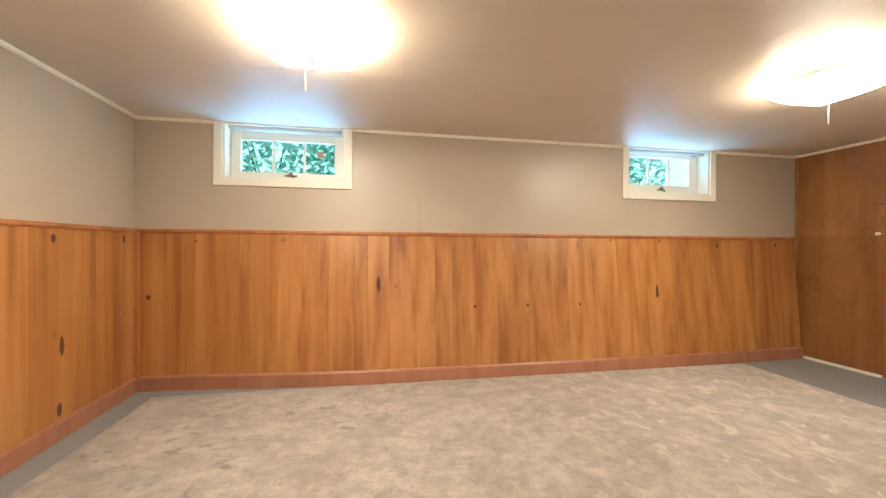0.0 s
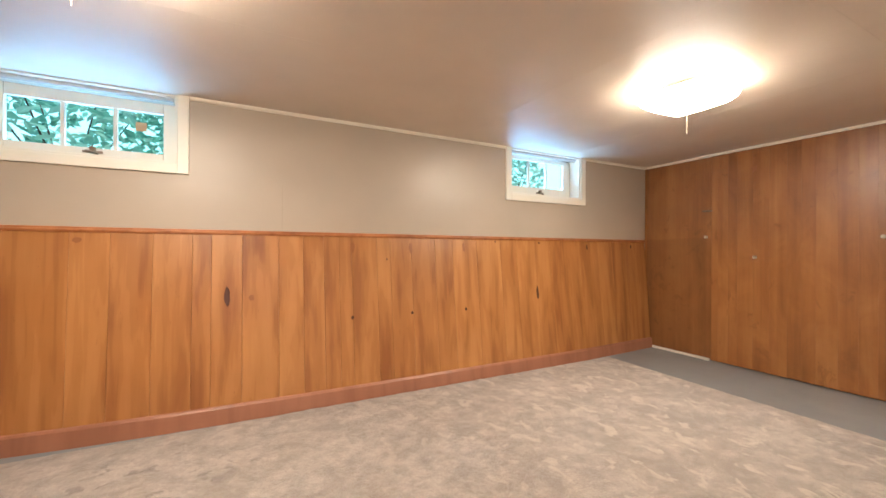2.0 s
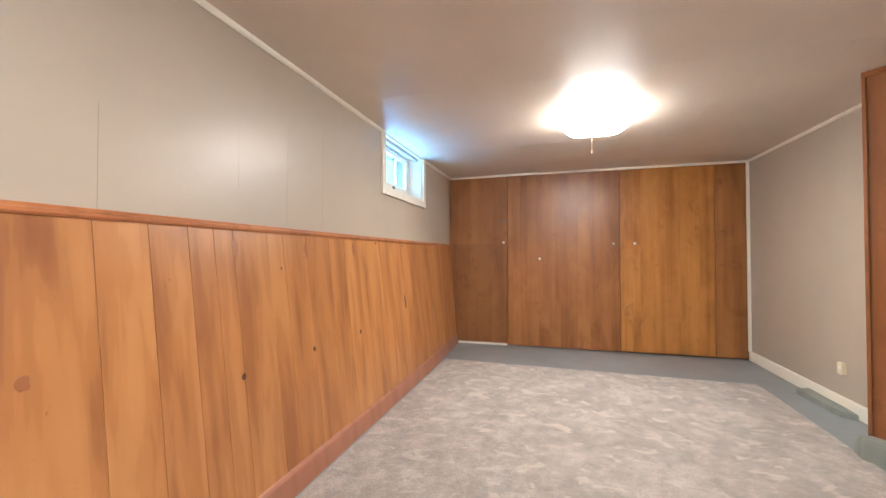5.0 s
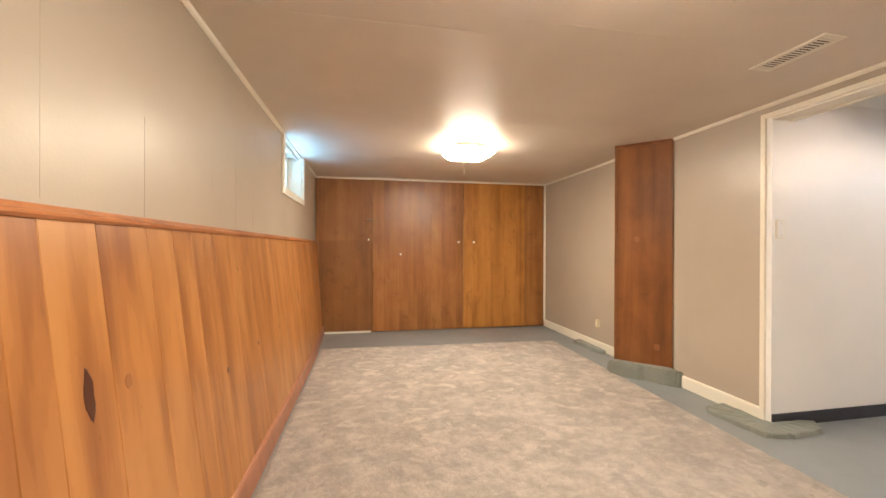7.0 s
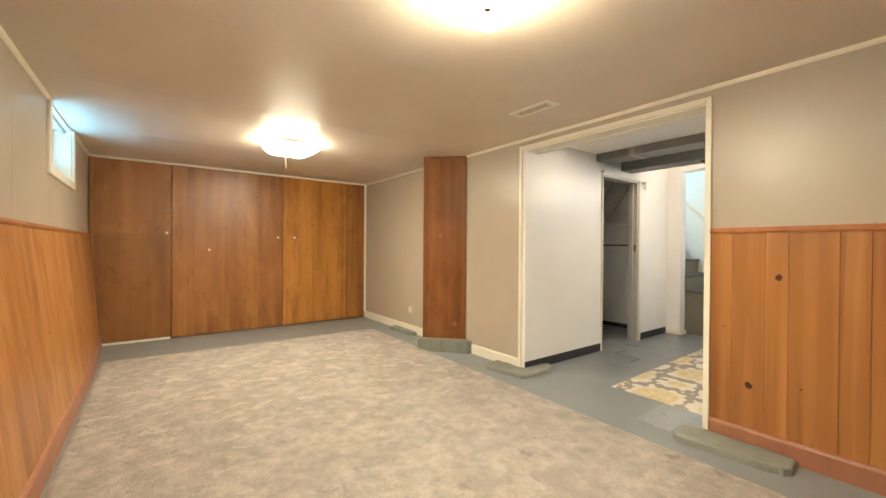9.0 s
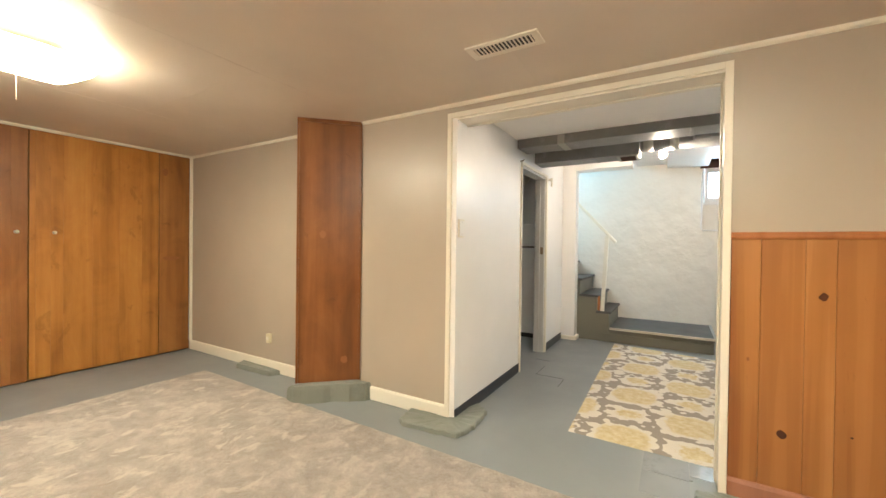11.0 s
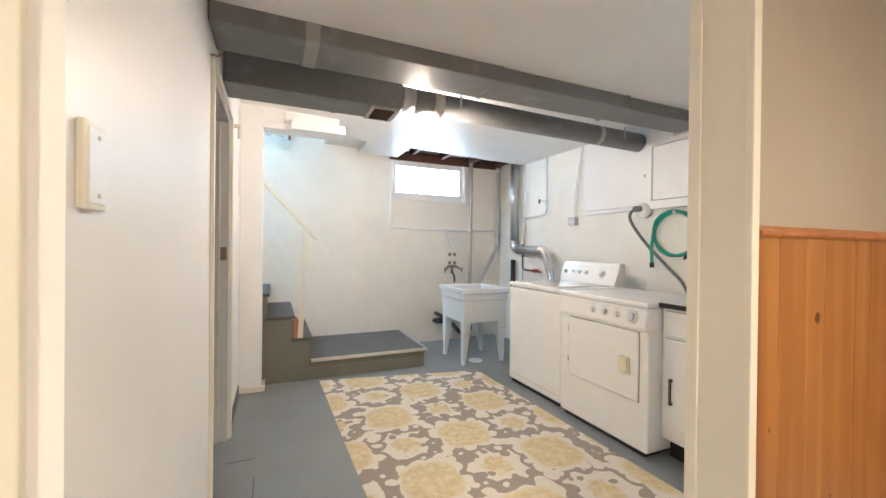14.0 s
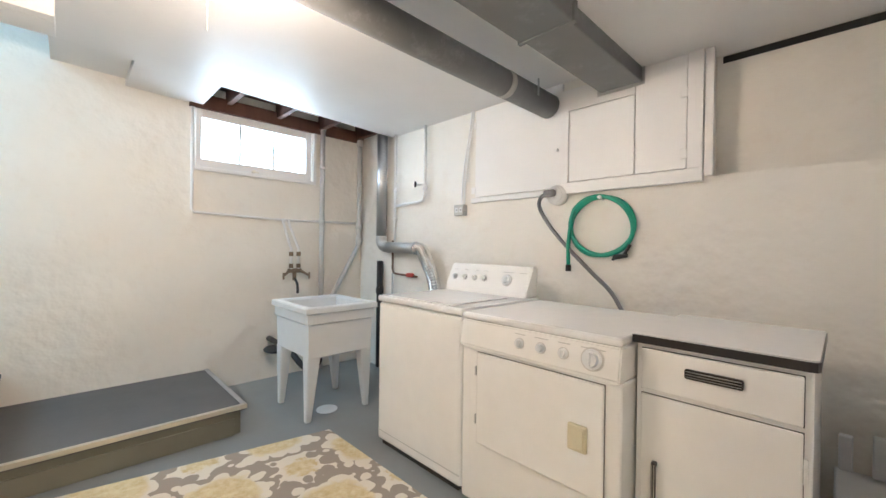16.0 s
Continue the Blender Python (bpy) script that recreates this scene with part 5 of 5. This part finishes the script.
part("basin", bm, PLASTIC_GREY, tub)
for x, y in ((sx0 + 0.075, sy0 + 0.075), (sx1 - 0.075, sy0 + 0.075), (sx1 - 0.075, sy1 - 0.075), (sx0 + 0.075, sy1 - 0.075)):
    bm = fresh()
    prism(bm, [(-0.045, -0.045), (0.045, -0.045), (0.045, 0.045), (-0.045, 0.045)], 0, 0.45)
    for v in bm.verts:
        f = 0.42 + 0.58 * v.co.z / 0.45
        ox = (0.025 if x > -1.3 else -0.025) * (1 - v.co.z / 0.45)
        v.co = Vector((x + v.co.x * f + ox, y + v.co.y * f, v.co.z))
    bmesh.ops.bevel(bm, geom=list(bm.edges), offset=0.006, segments=2, affect="EDGES")
    part("leg", bm, PLASTIC_GREY, tub)
part("drain", tube(fresh(), curve_points([(-1.28, -2.95, 0.43), (-1.28, -2.95, 0.30), (-1.24, -3.1, 0.24), (-1.2, -3.3, 0.34), (-1.2, LS + 0.01, 0.36)], 5), 0.024, 12), BLACK, tub, "black drain trap", True)
pan = thing("drain_funnel", (-1.22, LS + 0.1, 0.28), "dark rubber boot on the wall below the tub", "pipe fitting")
bm = fresh()
bmesh.ops.create_uvsphere(bm, u_segments=16, v_segments=10, radius=0.1, matrix=pose(-1.22, LS + 0.115, 0.28) @ Matrix.Diagonal((1.0, 1.1, 0.32, 1)))
part("boot", bm, RUBBER, pan, "", True)

faucet = thing("wall_faucet", (-1.4, LS, 0.95), "old metal double wall faucet above the tub", "faucet")
yf = LS + 0.06
for x0, x1 in ((-1.30, -1.372), (-1.35, -1.442)):
    part("supply", tube(fresh(), [(x0, LS + 0.03, 1.44), (x0 - 0.012, LS + 0.03, 1.40), (x1 + 0.006, LS + 0.045, 1.20), (x1, yf, 1.17), (x1, yf, 0.98)], 0.012, 10), WHITE_WALL, faucet, "", True)
    for z in (1.12, 1.01):
        part("union", rod(fresh(), (x1, yf, z - 0.02), (x1, yf, z + 0.02), 0.019), BRASS, faucet)
part("body", rod(rod(fresh(), (-1.465, yf, 0.965), (-1.345, yf, 0.965), 0.020), (-1.405, yf, 0.965), (-1.405, yf, 0.875), 0.018), BRASS, faucet)
for x, dx in ((-1.355, 0.07), (-1.455, -0.07)):
    bm = rod(fresh(), (x, yf, 0.965), (x + dx, yf + 0.05, 0.92), 0.013, 0.010)
    for k in range(3):
        a = k * math.pi / 3
        c = Vector((x + dx, yf + 0.05, 0.92))
        v = Vector((0.02 * math.cos(a), 0.03 * math.cos(a), 0.032 * math.sin(a)))
        rod(bm, c - v, c + v, 0.006, seg=8)
    part("handle", bm, BRASS, faucet)
part("spout", tube(fresh(), curve_points([(-1.405, yf, 0.90), (-1.40, yf + 0.05, 0.87), (-1.385, yf + 0.11, 0.85), (-1.38, yf + 0.13, 0.82), (-1.38, yf + 0.13, 0.77)], 5), 0.011, 10), RUBBER, faucet, "", True)
lid = thing("floor_drain", (-1.262, -2.765, 0), "white round floor drain cover", "drain")
part("cover", rod(fresh(), (-1.262, -2.765, 0.001), (-1.262, -2.765, 0.008), 0.075, seg=28), PLASTIC_GREY, lid)

# ---- washer ----
BEZEL = plain("pale grey dial ring", (0.62, 0.61, 0.60), 0.4)
wx0, wx1, wy0, wy1 = -1.935, -1.262, -2.125, -1.424
washer = thing("washing_machine", (-1.6, -1.77, 0), "white top-loading washing machine with a sloped control console", "washer")
part("body", slab(((wx0, wy0, 0.03), (wx1, wy1, 0.865)), bevel=0.018), ENAMEL, washer)
part("kick_seam", slab(((wx1 - 0.001, wy0 + 0.01, 0.085), (wx1 + 0.0015, wy1 - 0.01, 0.09))), PLASTER_GREY, washer)
part("plinth", slab(((wx0 + 0.03, wy0 + 0.03, 0.0), (wx1 - 0.02, wy1 - 0.03, 0.03))), GAP_DARK, washer)
part("top", slab(((wx0, wy0 - 0.003, 0.868), (wx1 + 0.008, wy1 + 0.003, 0.905)), bevel=0.012), ENAMEL_TOP, washer)
part("lid", slab(((-1.755, wy0 + 0.09, 0.904), (wx1 - 0.005, wy1 - 0.09, 0.912)), bevel=0.005), ENAMEL_TOP, washer)
bm = fresh()
prism(bm, [(0, 0), (0.13, 0), (0.115, 0.04), (0.055, 0.185), (0.0, 0.185)], 0, wy1 - wy0 - 0.03)
for v in bm.verts:
    v.co = Vector((wx0 + v.co.x - 0.01, wy0 + 0.015 + v.co.z, 0.904 + v.co.y))
bmesh.ops.bevel(bm, geom=list(bm.edges), offset=0.008, segments=2, affect="EDGES")
part("console", bm, ENAMEL, washer)
slope = Vector((0.145, 0, 0.06)).normalized()


def dial(at, out, r, h, mat, parent, name="dial"):
    at, out = Vector(at), Vector(out)
    bm = rod(fresh(), at, at + out * h * 0.4, r * 1.15, r * 1.1, 24)
    rod(bm, at + out * h * 0.4, at + out * h, r * 0.86, r * 0.78, 24)
    up = out.cross(Vector((0, 1, 0))).normalized()
    c = at + out * h
    rod(bm, c - up * r * 0.7, c + up * r * 0.7, r * 0.16, seg=8)
    ob = part(name, bm, mat, parent)
    part("bezel", rod(fresh(), at - out * 0.002, at + out * h * 0.15, r * 1.35, r * 1.32, 24), BEZEL, ob)
    return ob


for k, y in enumerate((-2.045, -1.95, -1.863, -1.782)):
    dial((wx0 + 0.082, y, 1.0), slope, 0.016, 0.02, CHROME if k else STEEL, washer)
dial((wx0 + 0.082, -1.60, 1.0), slope, 0.028, 0.03, PLASTIC_GREY, washer, "timer_dial")
for y, w in ((-2.045, 0.035), (-1.95, 0.035), (-1.863, 0.035), (-1.782, 0.035), (-1.60, 0.08), (-1.49, 0.05)):
    part("marking", slab((Vector((wx0 + 0.0635, y - w / 2, 1.048)), Vector((wx0 + 0.0665, y + w / 2, 1.0505)))), PLASTER_GREY, washer)

# ---- dryer ----
dx0, dx1, dy0, dy1 = -1.89, -1.238, -1.398, -0.662
dryer = thing("clothes_dryer", (-1.56, -1.03, 0), "white front-loading clothes dryer with a front control panel", "dryer")
part("body", slab(((dx0, dy0, 0.03), (dx1, dy1, 0.74)), ((dx0, dy0, 0.74), (dx1 - 0.03, dy1, 0.866)), bevel=0.010), ENAMEL, dryer)
part("plinth", slab(((dx0 + 0.03, dy0 + 0.03, 0.0), (dx1 - 0.02, dy1 - 0.03, 0.03))), GAP_DARK, dryer)
bm = fresh()
prism(bm, [(-0.05, 0), (0.018, 0), (0.022, 0.01), (0.004, 0.125), (-0.05, 0.125)], 0, dy1 - dy0)
for v in bm.verts:
    v.co = Vector((dx1 + v.co.x, dy0 + v.co.z, 0.742 + v.co.y))
bmesh.ops.bevel(bm, geom=list(bm.edges), offset=0.006, segments=2, affect="EDGES")
part("control_panel", bm, ENAMEL, dryer)
part("top", slab(((dx0, dy0, 0.868), (dx1 + 0.006, dy1, 0.900)), bevel=0.012), ENAMEL_TOP, dryer)
part("door_gap", slab(((dx1 - 0.002, -1.3022, 0.3118), (dx1 + 0.002, -0.7158, 0.7292)), bevel=0.0), SHADOW_GREY, dryer)
part("door", slab(((dx1 - 0.001, -1.300, 0.314), (dx1 + 0.014, -0.718, 0.727)), bevel=0.007), ENAMEL, dryer)
part("door_handle", slab(((dx1 + 0.012, -0.846, 0.468), (dx1 + 0.028, -0.772, 0.566)), bevel=0.007), IVORY, dryer, "yellowed plastic door handle")
part("grip", slab(((dx1 + 0.026, -0.806, 0.48), (dx1 + 0.036, -0.780, 0.553)), bevel=0.004), IVORY, dryer)
for z in (0.42, 0.64):
    part("hinge", slab(((dx1 - 0.001, -1.312, z - 0.02), (dx1 + 0.010, -1.304, z + 0.02))), STEEL, dryer)
out = Vector((0.99, 0, 0.14)).normalized()
for y in (-1.068, -0.969, -0.872):
    dial((dx1 + 0.012, y, 0.810), out, 0.017, 0.022, PLASTIC_GREY, dryer)
dial((dx1 + 0.012, -0.760, 0.811), out, 0.032, 0.028, PLASTIC_GREY, dryer, "timer_dial")
for y, w in ((-1.068, 0.05), (-0.969, 0.06), (-0.872, 0.05), (-0.760, 0.09)):
    part("marking", slab((Vector((dx1 + 0.0085, y - w / 2, 0.846)), Vector((dx1 + 0.0115, y + w / 2, 0.849)))), PLASTER_GREY, dryer)

# ---- base cabinet ----
kx0, kx1, ky0, ky1 = -1.90, -1.345, -0.652, -0.195
cab = thing("base_cabinet", (-1.6, -0.42, 0), "white painted metal base cabinet with one drawer and one door", "cabinet")
part("carcass", slab(((kx0, ky0, 0.12), (kx1, ky1, 0.878)), bevel=0.005), ENAMEL, cab)
part("toe_kick", slab(((kx0 + 0.02, ky0 + 0.005, 0.0), (kx1 - 0.07, ky1 - 0.005, 0.12))), BLACK, cab)
part("drawer_gap", slab(((kx1 - 0.001, -0.6348, 0.7172), (kx1 + 0.002, -0.2132, 0.8608))), GAP_DARK, cab)
drawer = part("drawer_front", slab(((kx1, -0.633, 0.719), (kx1 + 0.012, -0.215, 0.859)), bevel=0.004), ENAMEL, cab)
part("door_gap", slab(((kx1 - 0.001, -0.6348, 0.1382), (kx1 + 0.002, -0.2132, 0.7038))), GAP_DARK, cab)
kdoor = part("door", slab(((kx1, -0.633, 0.14), (kx1 + 0.012, -0.215, 0.702)), bevel=0.004), ENAMEL, cab)
bm = slab(((kx1 + 0.012, -0.500, 0.786), (kx1 + 0.019, -0.346, 0.818)), bevel=0.006)
part("handle_plate", bm, BLACK, drawer, "dark streamlined handle plate")
for k in range(3):
    part("handle_bar", slab(((kx1 + 0.018, -0.496, 0.7925 + k * 0.0085), (kx1 + 0.025, -0.350, 0.7955 + k * 0.0085)), bevel=0.0012), CHROME, drawer)
part("door_pull", slab(((kx1 + 0.022, -0.593, 0.333), (kx1 + 0.032, -0.577, 0.482)), ((kx1 + 0.011, -0.593, 0.333), (kx1 + 0.024, -0.577, 0.35)), ((kx1 + 0.011, -0.593, 0.465), (kx1 + 0.024, -0.577, 0.482)), bevel=0.004), BLACK, kdoor, "dark door pull with pale lines")
for y in (-0.589, -0.5815):
    part("pull_line", slab(((kx1 + 0.031, y - 0.001, 0.34), (kx1 + 0.0335, y + 0.001, 0.475))), CHROME, kdoor)
part("catch", rod(fresh(), (kx1 + 0.012, -0.42, 0.175), (kx1 + 0.016, -0.42, 0.175), 0.008), BRASS, kdoor)
for z in (0.26, 0.60):
    part("hinge", slab(((kx1 + 0.001, -0.214, z - 0.035), (kx1 + 0.014, -0.204, z + 0.035)), bevel=0.002), ENAMEL, cab)
top = thing("worktop", (-1.6, -0.42, 0.878), "white laminate worktop with a black edge band", "worktop")
outline = [(kx0, ky0 - 0.006), (kx1 + 0.022, ky0 - 0.006), (kx1 + 0.022, ky1 - 0.012), (kx1 + 0.016, ky1 + 0.004), (kx1, ky1 + 0.010), (kx0, ky1 + 0.010)]
part("surface", prism(fresh(), outline, 0.9055, 0.9095), ENAMEL_TOP, top)
part("edge_band", prism(fresh(), [(x + (0.003 if x > kx0 else 0), y + (0.003 if y > -0.4 else -0.002)) for x, y in outline], 0.878, 0.905), BLACK, top, "black edge band")

# ---- small white plastic stool in the corner ----
stool = thing("step_stool", (-1.9, -0.06, 0), "white plastic step stool standing in the corner", "stool")
for y in (-0.15, 0.0):
    part("side", slab(((-2.05, y, 0.0), (-1.80, y + 0.03, 0.34)), bevel=0.008), PLASTIC_GREY, stool)
part("step", slab(((-2.06, -0.16, 0.34), (-1.78, 0.04, 0.365)), bevel=0.008), PLASTIC_GREY, stool)
part("backrest", slab(((-2.06, -0.15, 0.365), (-2.03, -0.11, 0.50)), ((-2.06, -0.06, 0.365), (-2.03, -0.02, 0.52)), bevel=0.006), PLASTIC_GREY, stool)

ext = thing("fire_extinguisher", (-1.64, -0.105, 0), "small red fire extinguisher with a black head beside the stool", "extinguisher")
bm = rod(fresh(), (-1.64, -0.105, 0), (-1.64, -0.105, 0.22), 0.042, seg=28)
rod(bm, (-1.64, -0.105, 0.22), (-1.64, -0.105, 0.265), 0.042, 0.018, 28)
part("body", bm, RED_PAINT, ext, "red metal bottle", True)
bm = rod(fresh(), (-1.64, -0.105, 0.26), (-1.64, -0.105, 0.31), 0.017)
box(bm, (-1.66, -0.145, 0.305), (-1.62, -0.075, 0.335), 0.006)
box(bm, (-1.652, -0.15, 0.345), (-1.628, -0.07, 0.36), 0.004)
box(bm, (-1.652, -0.085, 0.33), (-1.628, -0.072, 0.35), 0.003)
part("head", bm, BLACK, ext, "black valve and lever")
part("hose", tube(fresh(), curve_points([(-1.64, -0.15, 0.32), (-1.635, -0.17, 0.27), (-1.63, -0.155, 0.18), (-1.63, -0.15, 0.12)], 5), 0.007, 10), RUBBER, ext, "black rubber hose")


# ---- outside: ground, sky side foliage ----
bm = slab(((-60, 3.96, 1.35), (60, 90, 1.60)), ((-60, -90, 1.35), (60, -4.0, 1.60)), ((-60, -4.0, 1.35), (-2.65, 3.96, 1.60)), ((5.25, -4.0, 1.35), (60, 3.96, 1.60)))
structure("ground", bm, EARTH, "soil outside the basement windows")
# unseen low cover added to close the house against outside light
structure("house_wall", slab(((-2.65, 3.96, 2.42), (5.25, 4.0, 2.66)), ((-2.65, -4.1, 2.6), (5.25, -4.0, 2.66)), ((-2.75, -4.0, 1.6), (-2.65, 3.96, 2.66)), ((5.25, -4.0, 1.6), (5.35, 3.96, 2.66)), ((-2.65, -2.6, 2.61), (5.25, 3.96, 2.66)), ((-2.65, -4.0, 2.61), (0.14, -2.6, 2.66))), WHITE_WALL)


def leaf_material(name, dark, light):
    n = Nodes(name)
    rnd = n.node("NewGeometry").outputs["Random Per Island"]
    col = n.ramp(rnd, [(0.0, dark), (1.0, light)])
    n.done(col, 0.4)
    through_leaf = n.node("BsdfTranslucent", Color=col)
    mixed = n.node("MixShader", Fac=0.55)
    n.put(mixed.inputs[1], n.p.outputs[0])
    n.put(mixed.inputs[2], through_leaf.outputs[0])
    n.put(n.t.nodes["Material Output"].inputs["Surface"], mixed.outputs[0])
    return n.m


LEAF = leaf_material("green leaves", (0.20, 0.48, 0.38), (0.50, 0.82, 0.68))
BARK = painted("bark", (0.10, 0.08, 0.06), 0.9, 0.2, 0.8, 30)


def shrub(cx, cy, rx, ry, height, count, seed):
    rng = random.Random(seed)
    ob = thing("shrub", (cx, cy, 1.6), "dense green leafy shrub outside the basement window", "shrub", "shrubs outside the windows")
    verts, faces = [], []
    for k in range(count):
        a, r = rng.uniform(0, 2 * math.pi), math.sqrt(rng.uniform(0.05, 1))
        h = rng.uniform(0.02, 1)
        fall = math.sqrt(max(0.05, 1 - (h - 0.35) ** 2 * 1.6))
        c = Vector((cx + rx * r * math.cos(a) * fall, cy + ry * r * math.sin(a) * fall, 1.6 + height * h))
        m = Matrix.Translation(c) @ Euler((rng.uniform(-0.9, 0.9), rng.uniform(-0.9, 0.9), rng.uniform(0, 6.28))).to_matrix().to_4x4()
        s = rng.uniform(0.035, 0.075)
        i = len(verts)
        for p in ((0, -1, 0), (0.5, -0.35, 0.12), (0.42, 0.35, 0.10), (0, 1, -0.1), (-0.42, 0.35, 0.10), (-0.5, -0.35, 0.12), (0, 0, 0)):
            verts.append(m @ (Vector(p) * s) - Vector((cx, cy, 1.6)))
        faces += [(i + 6, i + q, i + (q + 1) % 6) for q in range(6)]
    me = bpy.data.meshes.new("crown")
    me.from_pydata(verts, [], faces)
    me.materials.append(LEAF)
    crown = new("crown", me)
    crown.parent = ob
    for k in range(6):
        a = 2 * math.pi * k / 6 + rng.uniform(-0.3, 0.3)
        tip = Vector((cx + rx * 0.6 * math.cos(a), cy + ry * 0.6 * math.sin(a), 1.6 + height * rng.uniform(0.6, 0.9)))
        part("stem", rod(fresh(), (cx, cy, 1.58), tip, 0.014, 0.004, 8), BARK, ob)
    return ob


shrub(-1.3, 4.95, 0.75, 0.5, 1.0, 1000, 3)
shrub(-0.2, 5.05, 0.75, 0.5, 1.15, 1000, 4)
shrub(2.5, 5.2, 0.7, 0.5, 0.8, 600, 5)
shrub(3.4, 5.1, 0.7, 0.5, 1.0, 650, 6)

# added glowing panel behind the shrubs, brightens the gaps and backlights the leaves
BACKDROP_GLOW = glow("pale green backdrop glow", (0.40, 0.84, 0.82), 1.3)
structure("backdrop", slab(((-14, 9.0, 1.55), (16, 9.05, 9.0))), BACKDROP_GLOW)
